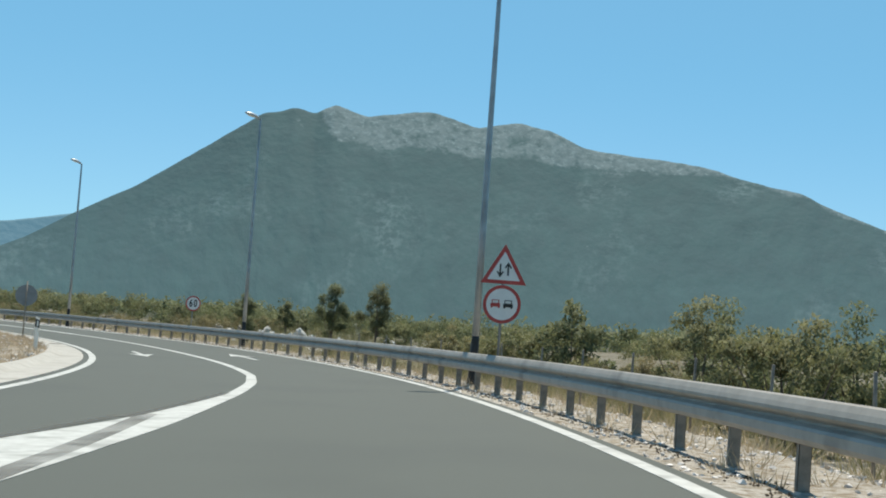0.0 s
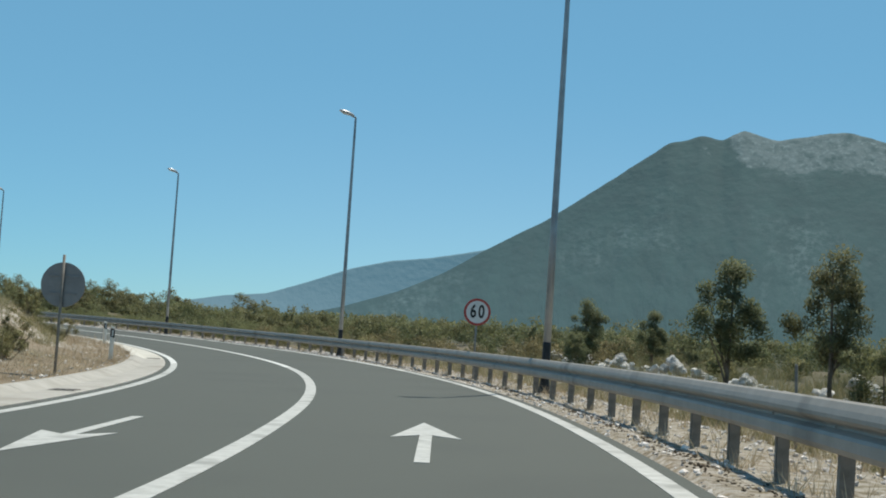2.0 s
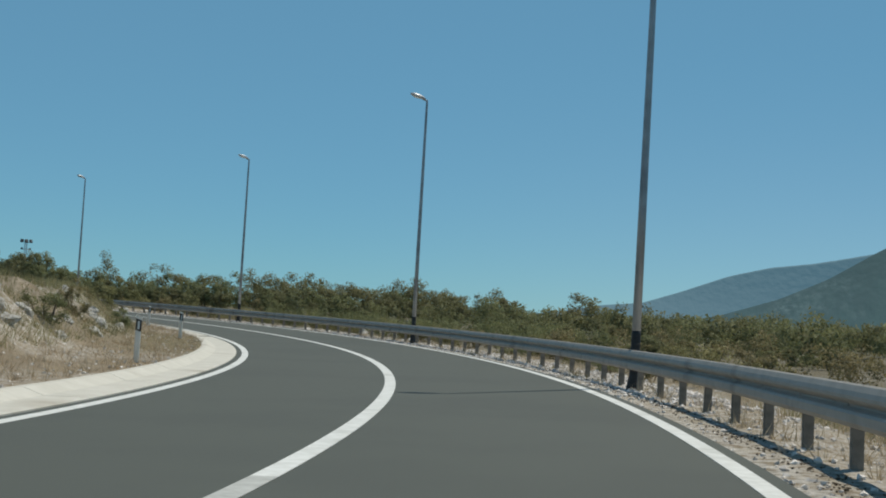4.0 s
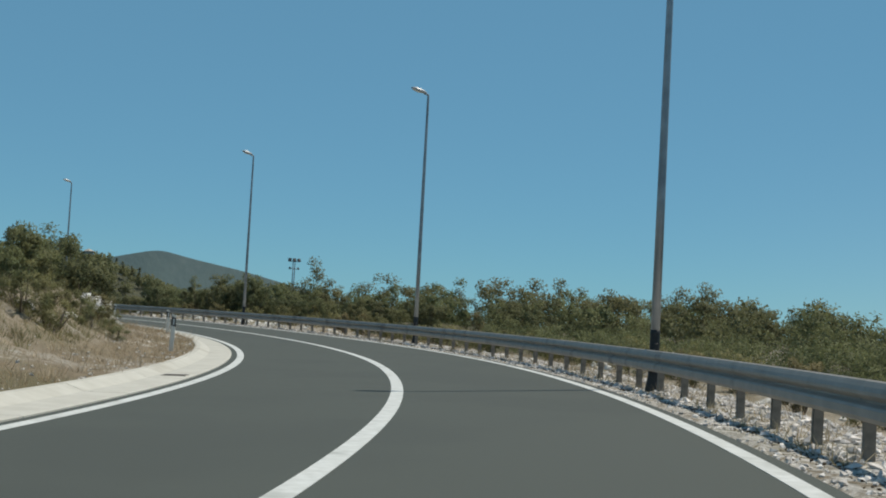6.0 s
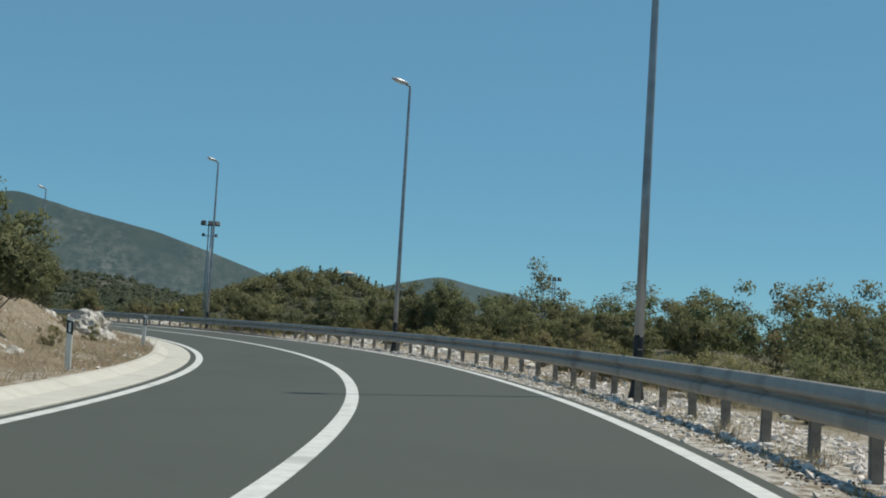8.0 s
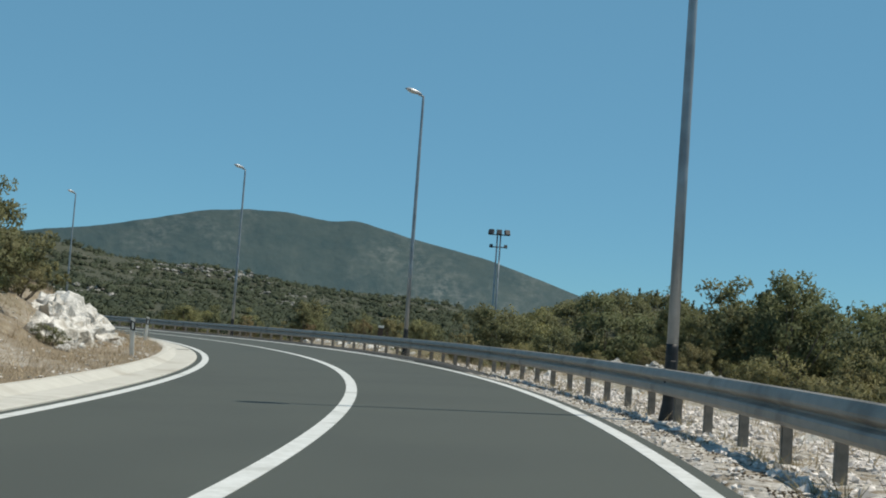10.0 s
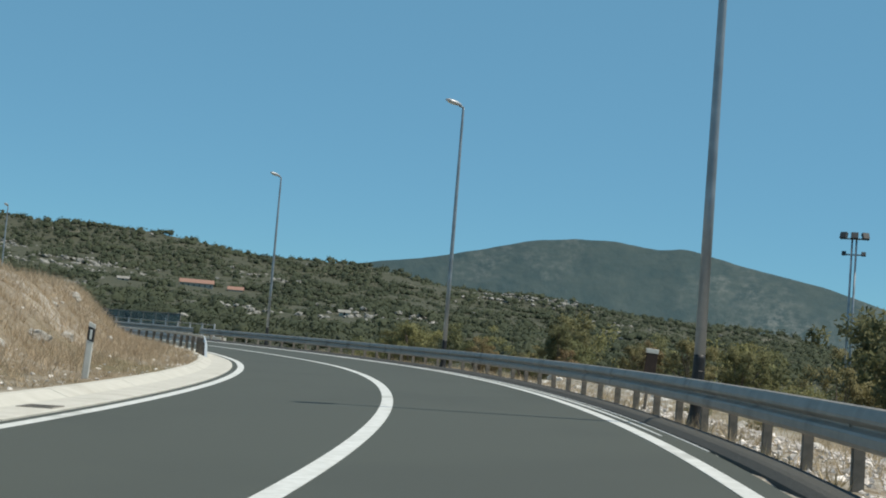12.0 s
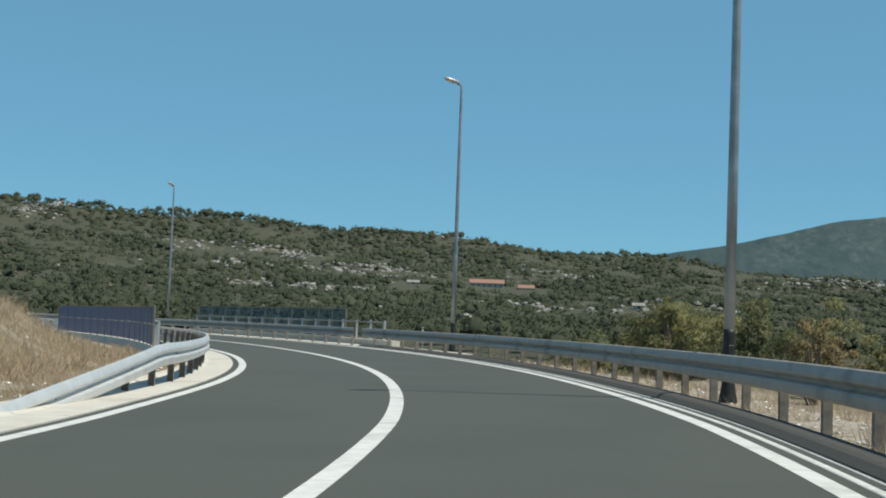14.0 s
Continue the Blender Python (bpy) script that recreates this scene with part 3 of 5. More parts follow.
# the small hill's bluish emission is painted haze, not its own colour
mountain("hill_backdrop", "small rounded hill far beyond the scrub, painted blue-grey with haze", (74, 78, 80, 82.1, 84.3, 85.7, 87.7, 89.5, 92, 96), (0.0, 0.8, 1.3, 1.8, 2.2, 2.52, 2.05, 1.5, 0.8, 0.0),
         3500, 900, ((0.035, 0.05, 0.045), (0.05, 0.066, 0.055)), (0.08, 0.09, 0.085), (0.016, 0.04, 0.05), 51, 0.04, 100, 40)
VX, VY = -155.0, 79.0
# here too a weak blue emission replaces the haze in the air
mountain("long_hill_backdrop", "long wooded mountain with pale rocky patches, grey-green with painted haze", (84, 90, 92, 94, 95.8, 98.5, 102.1, 104.3, 105.4, 107.5, 109.3, 111, 113.5, 115.5, 119, 124, 132),
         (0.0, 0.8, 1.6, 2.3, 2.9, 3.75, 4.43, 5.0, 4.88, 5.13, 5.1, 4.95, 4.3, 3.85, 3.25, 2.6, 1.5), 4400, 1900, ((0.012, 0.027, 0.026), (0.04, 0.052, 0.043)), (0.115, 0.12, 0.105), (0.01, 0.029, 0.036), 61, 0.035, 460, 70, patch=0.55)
VX, VY = -180.0, 70.0


# ---- the carriageway ----
def right_edge(extra):
    return lambda us: np.interp(us, U, A_RIGHT) + extra


def left_edge(extra):
    return lambda us: np.interp(us, U, A_LEFT) + extra


def centre(side):
    """One edge of the centre line: -1 left, 1 right. It swings left and widens towards the junction."""
    start = ((0.4, 0.76, 0.84, 0.94, 1.1, 1.37, 1.66, 1.9), (-5.5, -4.18, -3.9, -3.55, -3.12, -2.5, -2.09, -1.9)) if side < 0 else ((0.4, 0.76, 0.91, 1.04, 1.2, 1.4, 1.67, 1.9), (-3.5, -3.06, -2.85, -2.7, -2.5, -2.2, -1.84, -1.68))
    return lambda us: np.where(us < 1.9, np.interp(us, *start), np.interp(us, U, A_MID) + 0.11 * side)


def shoulder(extra):
    """The asphalt's edge: close beside the line, and wider before the bridge."""
    return lambda us: np.interp(us, U, A_RIGHT) + 0.27 + 0.22 * smooth01(us, 12.2, 13.2) + extra


RU0, RU1 = -4.5, 23.0
road = thing("road", "dark grey asphalt carriageway, banked round a long bend", "road", kind="structure",
             me=swept("road", [(left_edge(-0.27), 0.0), (-1.7, 0.0), (shoulder(0.0), 0.0), (shoulder(0.04), -0.02), (shoulder(0.07), -0.35), (left_edge(-0.3), -0.35)], RU0, RU1, ASPHALT))
SPLIT = 4.6        # older paint and concrete up to here
for u0, u1, paint, worn in ((RU0, SPLIT, WORN_PAINT, "worn"), (SPLIT, RU1, PAINT, "solid")):
    for side, beside in ((right_edge, "the verge"), (left_edge, "the concrete gutter")):
        thing("edge_line", f"{worn} white painted edge line beside {beside}", "road marking", kind="structure",
              me=swept("edge_line", [(side(-0.1), 0.002), (side(-0.1), 0.006), (side(0.1), 0.006), (side(0.1), 0.002)], u0, u1, paint))
    thing("centre_line", f"{worn} white painted centre line" + (" widening at the junction" if u0 < 0 else " round the bend"), "road marking", kind="structure",
          me=swept("centre_line", [(centre(-1), 0.002), (centre(-1), 0.006), (centre(1), 0.006), (centre(1), 0.002)], max(u0, 0.4), u1, paint))
gutter = thing("gutter", "pale concrete gutter strip along the inner edge", "gutter", kind="structure")
for k in range(60):
    g0 = 0.3 + k * 0.3
    if g0 > 17:
        break
    part("slab", swept("slab", [(left_edge(-0.27), -0.12), (left_edge(-0.27), 0.02), (left_edge(-0.33), 0.03), (left_edge(-0.95), 0.035), (left_edge(-1.2), 0.13), (left_edge(-1.24), 0.145), (left_edge(-1.38), 0.15), (left_edge(-1.42), 0.14), (left_edge(-1.42), -0.12)], g0, g0 + 0.2985, OLD_CONCRETE if g0 < SPLIT else CONCRETE, 0.075), gutter)


def drain(u):
    """A slotted iron grate in the gutter."""
    x, y, z = spot(u, float(np.interp(u, U, A_LEFT)) - 0.62, 0.034)
    g = thing("drain_grate", "dark cast-iron drain grate in the concrete gutter", "drain", pose(x, y, z, 0, math.degrees(-math.atan(BANK)), yaw_at(u)), group="drain grates in the gutter")
    bm = bmesh.new()
    for x0, y0, x1, y1 in ((-0.24, -0.28, 0.24, -0.24), (-0.24, 0.24, 0.24, 0.28), (-0.24, -0.24, -0.2, 0.24), (0.2, -0.24, 0.24, 0.24)):
        box_bm(bm, x0, y0, -0.03, x1, y1, 0.008)
    part("frame", bm_mesh("frame", bm, POST_STEEL), g)
    # solid black box in place of a hollow: the pit's shade is its colour
    part("pit", box("pit", -0.2, -0.24, -0.03, 0.2, 0.24, 0.001, BLACK), g)
    bar = box("bar", -0.2, -0.012, 0.0, 0.2, 0.012, 0.007, POST_STEEL)
    for k in range(7):
        part("bar", bar, g, m=pose(0, -0.195 + k * 0.065, 0))


for u in (3.38, 4.84, 7.57, 13.05):
    drain(u)


def arrow(u0, u1, d, label):
    """A lane arrow with its tip at u1."""
    s = 1 if u1 > u0 else -1
    ln = abs(u1 - u0) * 16.7
    pts = [(-0.075, 0), (-0.075, ln * 0.6), (-0.42, ln * 0.52), (0, ln), (0.42, ln * 0.52), (0.075, ln * 0.6), (0.075, 0)]
    bm = bmesh.new()
    lo, hi = [], []
    for a, b in pts:
        uu = u0 + s * b / 16.7
        lo.append(bm.verts.new(spot(uu, d + a, 0.002)))
        hi.append(bm.verts.new(spot(uu, d + a, 0.007)))
    bm.faces.new(hi)
    bm.faces.new(lo[::-1])
    for k in range(7):
        bm.faces.new((lo[k], lo[(k + 1) % 7], hi[(k + 1) % 7], hi[k]))
    me = bm_mesh("lane_arrow", bm, WORN_PAINT)
    return thing("lane_arrow", label, "road marking", me=me, kind="structure")


RUBBER = shader("tyre_grime", ((0.11, 0.11, 0.1), (0.17, 0.17, 0.155)), 3, 0.85)
_n = RUBBER.node_tree.nodes
_t, _m, _w = _n.new("ShaderNodeBsdfTransparent"), _n.new("ShaderNodeMixShader"), _n.new("ShaderNodeTexNoise")
_w.inputs["Scale"].default_value, _w.inputs["Detail"].default_value = 4.0, 6
_r = _n.new("ShaderNodeMapRange")
_r.inputs["From Min"].default_value, _r.inputs["From Max"].default_value, _r.inputs["To Min"].default_value, _r.inputs["To Max"].default_value = 0.3, 0.7, 0.05, 0.5
RUBBER.node_tree.links.new(_w.outputs["Fac"], _r.inputs["Value"])
RUBBER.node_tree.links.new(_r.outputs["Result"], _m.inputs["Fac"])
RUBBER.node_tree.links.new(_t.outputs[0], _m.inputs[1])
RUBBER.node_tree.links.new(_n["Principled BSDF"].outputs[0], _m.inputs[2])
RUBBER.node_tree.links.new(_m.outputs[0], _n["Material Output"].inputs["Surface"])
for (u0, d0), (u1, d1), w in (((0.5, -3.45), (1.02, -3.28), 0.12), ((0.5, -5.0), (0.99, -3.62), 0.1), ((0.98, -3.5), (1.4, -2.5), 0.1)):
    mid = lambda us, a=u0, b=u1, c=d0, e=d1: c + (e - c) * (us - a) / (b - a)
    thing("tyre_mark", "dark worn tyre mark crossing the white paint", "tyre mark", kind="structure",
          me=swept("tyre_mark", [((lambda us, f=mid: f(us) - w), 0.0075), ((lambda us, f=mid: f(us) - w), 0.0085), ((lambda us, f=mid: f(us) + w), 0.0085), ((lambda us, f=mid: f(us) + w), 0.0075)], u0, u1, RUBBER))
arrow(2.72, 3.08, -0.08, "white painted arrow pointing ahead on the asphalt")
arrow(3.02, 2.68, -3.85, "white painted arrow pointing back on the oncoming lane")
# the raised asphalt edge and its pale channel before the bridge
def kerb_top(h):
    return lambda us: (h + 0.06) * smooth01(us, 12.0, 12.9) - 0.06


thing("asphalt_kerb", "low dark asphalt kerb beside the verge", "kerb", kind="structure",
      me=swept("asphalt_kerb", [(right_edge(0.5), -0.1), (right_edge(0.52), kerb_top(0.012)), (right_edge(0.6), kerb_top(0.08)), (right_edge(0.66), kerb_top(0.1)), (right_edge(0.84), kerb_top(0.115)), (right_edge(0.9), kerb_top(0.09)), (right_edge(0.93), -0.1)], 11.8, 17.6, BERM))
for e0, e1, u0 in ((0.25, 0.34, 13.15), (0.455, 0.485, 13.0)):
    thing("channel_strip", "thin pale concrete strip along the asphalt kerb", "kerb", kind="structure",
          me=swept("channel_strip", [(right_edge(e0), 0.001), (right_edge(e0 + 0.01), 0.008), (lambda us, b=e1, c=e0: right_edge(0)(us) + c + 0.02 + (b - c - 0.03) * smooth01(us, 13.0, 13.8), 0.008), (lambda us, b=e1, c=e0: right_edge(0)(us) + c + 0.03 + (b - c - 0.03) * smooth01(us, 13.0, 13.8), 0.001)], u0, 17.6, PAINT))


# ---- guardrail ----
def beam_profile(d0, flip=1):
    out = [(0.012, 0.808), (-0.022, 0.814), (-0.042, 0.8), (-0.07, 0.745), (-0.086, 0.7), (-0.084, 0.668), (-0.06, 0.645), (0.0, 0.612), (0.006, 0.598), (0.0, 0.584), (-0.07, 0.556), (-0.086, 0.53), (-0.084, 0.45), (-0.06, 0.412), (-0.03, 0.396), (0.012, 0.4)]
    back = [(a + 0.012, h) for a, h in out[::-1]]
    if callable(d0):
        return [((lambda us, a=a: d0(us) + flip * a), h) for a, h in out + back]
    return [(d0 + flip * a, h) for a, h in out + back]


def guardrail(u0, u1, d0, label, flip=1, drop=None, metal=STEEL):
    g = thing("guardrail", label, "guardrail")
    ln = 4.0 / 16.7
    n = int((u1 - u0) / ln)
    for k in range(n):
        prof = beam_profile(d0 if callable(d0) else d0 + (0.003 if k % 2 else 0), flip)
        if drop:
            prof = [(dd, (lambda us, h=h: h - drop(us))) for dd, h in prof]
        part("beam", swept("beam", prof, u0 + k * ln, u0 + (k + 1) * ln + 0.012, metal, 0.05, caps=False), g)
    bm = bmesh.new()
    for x0, y0, x1, y1 in ((-0.06, -0.04, 0.06, -0.034), (-0.06, -0.04, -0.054, 0.04), (0.054, -0.04, 0.06, 0.04)):
        box_bm(bm, x0, y0, -0.25, x1, y1, 0.72)
    post_me = bm_mesh("post", bm, POST_STEEL)
    block_me = box("spacer", -0.055, -0.06, 0.48, 0.02, 0.06, 0.72, POST_STEEL, 0.008)
    bolt_me = rings("bolt", [(0, 0, 0, 0.02), (0, 0, 0.02, 0.018)], STEEL, 6)
    rnd = random.Random(4)
    for k in range(int((u1 - u0) * 16.7 / 2.0)):
        u = u0 + (0.6 + k * 2.0) / 16.7
        dz = float(drop(u)) if drop else 0.0
        x, y, z = spot(u, (float(d0(u)) if callable(d0) else d0) + flip * 0.1, 0)
        p = part("post", post_me, g, m=pose(x, y, z - dz, rnd.uniform(-1, 1), rnd.uniform(-1, 1), yaw_at(u) + (0 if flip > 0 else 180)))
        part("spacer", block_me, p, m=pose(-0.03, 0, 0))
        part("bolt", bolt_me, p, m=pose(-0.085, 0, 0.6, 0, -90, 0))
    return g


guardrail(-1.5, 17.7, 3.2, "galvanised steel crash barrier with a ribbed beam on short posts")
guardrail(14.85, 22.0, lambda us: -6.8 + 0.62 * smooth01(us, 14.9, 15.7), "steel crash barrier on the inner side sloping into the ground", -1,
          drop=lambda us: 0.78 * np.clip((15.5 - us) / 0.6, 0, 1), metal=BRIGHT_STEEL)


# ---- street lamps ----
def street_lamp(m):
    ob = thing("street_lamp", "tall grey steel street lamp with a black coated foot", "street lamp", m, group="street lamps along the road")
    part("pole", rings("pole", [(0, 0, 1.2, 0.095), (0, 0, 4.0, 0.086), (0, 0, 8.0, 0.07), (0, 0, 11.3, 0.052), (0, 0, 11.38, 0.03)], POLE, 16), ob)
    part("foot", rings("foot", [(0, 0, -0.4, 0.16), (0, 0, 0.0, 0.16), (0, 0, 0.25, 0.118), (0, 0, 0.36, 0.106), (0, 0, 1.15, 0.101), (0, 0, 1.22, 0.096)], BLACK, 16), ob, "matt black bitumen-coated foot")
    part("hatch", box("hatch", -0.05, -0.125, 0.55, 0.05, -0.1, 0.95, BLACK, 0.008), ob)
    part("arm", rings("arm", [(0, 0, 0, 0.045), (0, 0, 0.14, 0.04), (0, 0, 0.24, 0.035)], POLE, 10), ob, m=pose(0.02, 0, 11.36, 0, -76, 0))
    bm = bmesh.new()
    bmesh.ops.create_uvsphere(bm, u_segments=18, v_segments=10, radius=1)
    for v in bm.verts:
        v.co.x *= 0.4 * (1.0 + 0.08 * v.co.z)
        v.co.y *= 0.17 * (1 - 0.25 * v.co.x)
        v.co.z = v.co.z * 0.12 if v.co.z > 0 else v.co.z * 0.05
    head = part("head", bm_mesh("head", bm, LAMP_SHELL, True), ob, "pale grey lamp head tilted over the road", pose(-0.46, 0, 11.52, 0, 14, 0))
    bm = bmesh.new()
    bmesh.ops.create_uvsphere(bm, u_segments=14, v_segments=8, radius=1)
    for v in bm.verts:
        v.co.x, v.co.y, v.co.z = v.co.x * 0.25 - 0.06, v.co.y * 0.12, v.co.z * 0.055 - 0.03
    part("glass", bm_mesh("glass", bm, LAMP_GLASS, True), head, "clear lamp glass")
    return ob


LAMPS = ((-13.09, 30.41), (-35.67, 53.91), (-61.10, 70.46), (-91.93, 82.23), (-124.23, 86.25), (-154.37, 82.76), (-187.37, 71.43), (-216.08, 53.48), (-239.14, 29.80))
first = None
for x, y in LAMPS:
    u, d = [float(a[0]) for a in station(np.array([x]), np.array([y]))]
    m = pose(x, y, float(road_z(u, 3.2)), 0, 0, yaw_at(u) + 3)
    first = street_lamp(m) if first is None else copy_thing(first, m) and first
copy_thing(first, pose(-262, -16, -1.3, 0, 0, 200))


# ---- the bridge ----
def screen_fence(u0, u1, d0, height, first_low, name, label, panel_mat):
    """Short pale posts with a taller screen of panes behind them."""
    f = thing(name, label, "fence")
    short_me = box("post", -0.05, -0.05, -0.3, 0.05, 0.05, 1.15, LAMP_SHELL, 0.008)
    tall_me = box("mullion", -0.03, -0.03, -0.3, 0.03, 0.03, height, POST_STEEL, 0.006)
    step = 2.0 / 16.7
    n = int(round((u1 - u0) / step))
    side = 1 if d0 > 0 else -1
    for k in range(n + 1):
        u = u0 + k * step
        x, y, z = spot(u, d0)
        part("post", short_me, f, m=pose(x, y, z, 0, 0, yaw_at(u)))
        e = d0 + side * 0.16
        if k >= first_low:
            x, y, z = spot(u, e)
            part("mullion", tall_me, f, m=pose(x, y, z, 0, 0, yaw_at(u)))
        if k == n:
            break
        if k >= first_low:
            for h0, h1 in ((0.3, 1.0), (1.05, height - 0.05)):
                part("pane", swept("pane", [(e - 0.01, h0), (e - 0.01, h1), (e + 0.01, h1), (e + 0.01, h0)], u + 0.003, u + step - 0.003, panel_mat, 0.06), f)
            part("top_rail", swept("top_rail", [(e - 0.02, height - 0.05), (e - 0.02, height), (e + 0.02, height), (e + 0.02, height - 0.05)], u, u + step + 0.002, POST_STEEL, 0.06), f)
        part("hand_rail", swept("hand_rail", [(d0 - 0.04, 1.05), (d0 - 0.04, 1.11), (d0 + 0.04, 1.11), (d0 + 0.04, 1.05)], u, u + step + 0.002, STEEL, 0.06), f)
    part("plinth", swept("plinth", [(d0 - 0.2, -0.6), (d0 - 0.2, 0.25), (d0 + 0.2, 0.25), (d0 + 0.2, -0.6)], u0 - 0.1, u1, CONCRETE), f)
    return f


guardrail(17.72, 22.5, 3.05, "galvanised steel crash barrier along the bridge deck")
screen_fence(17.68, 19.4, 4.3, 1.74, 3, "screen_fence", "tinted glazed screen fence with short pale posts along the bridge", SCREEN)
screen_fence(16.85, 18.75, -7.5, 1.66, 0, "screen_fence", "dark blue panelled screen fence along the bridge", BLUE_PANEL)
thing("bridge_deck", "concrete bridge deck under the carriageway", "bridge", kind="structure",
      me=swept("bridge_deck", [(-8.7, -0.02), (-5.95, -0.02), (-5.95, -0.36), (2.6, -0.36), (2.6, -0.02), (4.6, -0.02), (4.6, -0.7), (3.0, -1.3), (-7.0, -1.3), (-8.7, -0.7)], 17.0, 22.9, CONCRETE))


# ---- signs ----
def disc_bm(r, y0, y1, sides=40, inner=0.0):
    bm = bmesh.new()
    ring = lambda rad, y: [bm.verts.new((rad * math.cos(2 * math.pi * k / sides), y, rad * math.sin(2 * math.pi * k / sides))) for k in range(sides)]
    a, b = ring(r, y0), ring(r, y1)
    if inner:
        c, e = ring(inner, y0), ring(inner, y1)
    for k in range(sides):
        j = (k + 1) % sides
        bm.faces.new((a[k], a[j], b[j], b[k]))
        if inner:
            bm.faces.new((c[j], c[k], e[k], e[j]))
            bm.faces.new((a[j], a[k], c[k], c[j]))
            bm.faces.new((b[k], b[j], e[j], e[k]))
    if not inner:
        bm.faces.new(a[::-1])
        bm.faces.new(b)
    return bm


def prism(name, pts, y0, y1, material):
    bm = bmesh.new()
    a = [bm.verts.new((x, y0, z)) for x, z in pts]
    b = [bm.verts.new((x, y1, z)) for x, z in pts]
    bm.faces.new(a)
    bm.faces.new(b[::-1])
    for k in range(len(pts)):
        j = (k + 1) % len(pts)
        bm.faces.new((a[k], b[k], b[j], a[j]))
    return bm_mesh(name, bm, material)


def lettering(body, size, material):
    cu = bpy.data.curves.new("digit", "FONT")
    cu.body, cu.size, cu.align_x, cu.align_y, cu.extrude, cu.offset = body, size, "CENTER", "CENTER", 0.002, 0.013
    ob = bpy.data.objects.new("digit", cu)
    scene.collection.objects.link(ob)
    me = bpy.data.meshes.new_from_object(ob.evaluated_get(bpy.context.evaluated_depsgraph_get()))
    bpy.data.objects.remove(ob)
    me.materials.clear()
    me.materials.append(material)
    return me


def round_sign(parent, z, r, y=-0.06):
    """A round plate with a red rim, facing -y."""
    p = part("plate", bm_mesh("plate", disc_bm(r, y, y + 0.02), SIGN_BACK), parent, m=pose(0, 0, z))
    part("face", bm_mesh("face", disc_bm(r * 0.985, y - 0.004, y - 0.001), SIGN_WHITE), p, "white sign face")
    part("rim", bm_mesh("rim", disc_bm(r, y - 0.008, y - 0.0045, 40, r * 0.83), SIGN_RED), p, "red rim")
    return p


def sign_post(u, d, name, label, top):
    b = on_ground(u, d)
    s = thing(name, label, "road sign", pose(b.x, b.y, b.z, 0, 0, yaw_at(u) - 4))
    part("post", rings("post", [(0, 0, -0.4, 0.03), (0, 0, top, 0.03), (0, 0, top + 0.02, 0.01)], SIGN_BACK, 10), s)
    return s, b.z


# two-way traffic and no overtaking, one above the other
s, z0 = sign_post(1.71, 3.5, "road_sign", "red-rimmed triangular sign above a round sign on one post", 3.0)
h0 = float(road_z(1.71, 3.6)) - z0 + 0.11
TRI = ((-0.52, 0), (0.52, 0), (0.0, 0.9))


def grown(pts, k):
    cx, cz = sum(p[0] for p in pts) / 3, sum(p[1] for p in pts) / 3
    return [(cx + (x - cx) * k, cz + (z - cz) * k) for x, z in pts]


tri = part("triangle_plate", prism("triangle_plate", TRI, -0.06, -0.04, SIGN_BACK), s, m=pose(0, 0, h0 + 2.3))
part("rim", prism("rim", TRI, -0.064, -0.0605, SIGN_RED), tri, "red rim")
part("face", prism("face", grown(TRI, 0.72), -0.068, -0.0645, SIGN_WHITE), tri, "white sign face")
for sx, up in ((-0.09, -1), (0.09, 1)):
    sh = [(sx - 0.02, 0.19), (sx + 0.02, 0.19), (sx + 0.02, 0.45), (sx - 0.02, 0.45)]
    part("arrow", prism("arrow", sh, -0.072, -0.0685, SIGN_BLACK), tri)
    zt, zb = (0.5, 0.37) if up > 0 else (0.14, 0.27)
    part("arrow", prism("arrow", [(sx - 0.085, zb), (sx, zt), (sx + 0.085, zb), (sx + 0.055, zb - up * 0.02), (sx, zt - up * 0.06), (sx - 0.055, zb - up * 0.02)], -0.072, -0.0685, SIGN_BLACK), tri)
rd = round_sign(s, h0 + 1.84, 0.43)
for cx, mat in ((-0.15, SIGN_RED), (0.14, SIGN_BLACK)):
    car = part("car_symbol", prism("car_symbol", [(cx - 0.11, -0.06), (cx + 0.11, -0.06), (cx + 0.11, 0.01), (cx + 0.085, 0.025), (cx - 0.085, 0.025), (cx - 0.11, 0.01)], -0.073, -0.0695, mat), rd)
    for q in ((cx - 0.085, 0.025, cx - 0.065, 0.1), (cx + 0.065, 0.025, cx + 0.085, 0.1), (cx - 0.085, 0.085, cx + 0.085, 0.1), (cx - 0.1, -0.09, cx - 0.06, -0.06), (cx + 0.06, -0.09, cx + 0.1, -0.06)):
        part("car_symbol", prism("car_symbol", [(q[0], q[1]), (q[2], q[1]), (q[2], q[3]), (q[0], q[3])], -0.073, -0.0695, mat), rd)

# speed limit
s, z0 = sign_post(4.36, 3.47, "road_sign", "round white speed limit sign with a red rim", 2.3)
h0 = float(road_z(4.36, 3.5)) - z0
rd = round_sign(s, h0 + 2.03, 0.42)
for body, dx in (("6", -0.125), ("0", 0.13)):
    part("digit", lettering(body, 0.47, SIGN_BLACK), rd, "black digit", pose(dx, -0.068, 0, 90, 0, 0) @ Matrix.Diagonal((0.82, 1.18, 1, 1)))

# the grey back of a sign for the oncoming lane
b = on_ground(3.62, -7.2)
s = thing("road_sign", "round road sign seen from its plain grey back", "road sign", pose(b.x, b.y, b.z, 0, 0, yaw_at(3.62) + 172))
part("post", rings("post", [(0, 0, -0.4, 0.03), (0, 0, 2.45, 0.03)], POST_STEEL, 10), s)
hz = float(road_z(3.62, -7)) - b.z
round_sign(s, hz + 1.98, 0.46, -0.07)
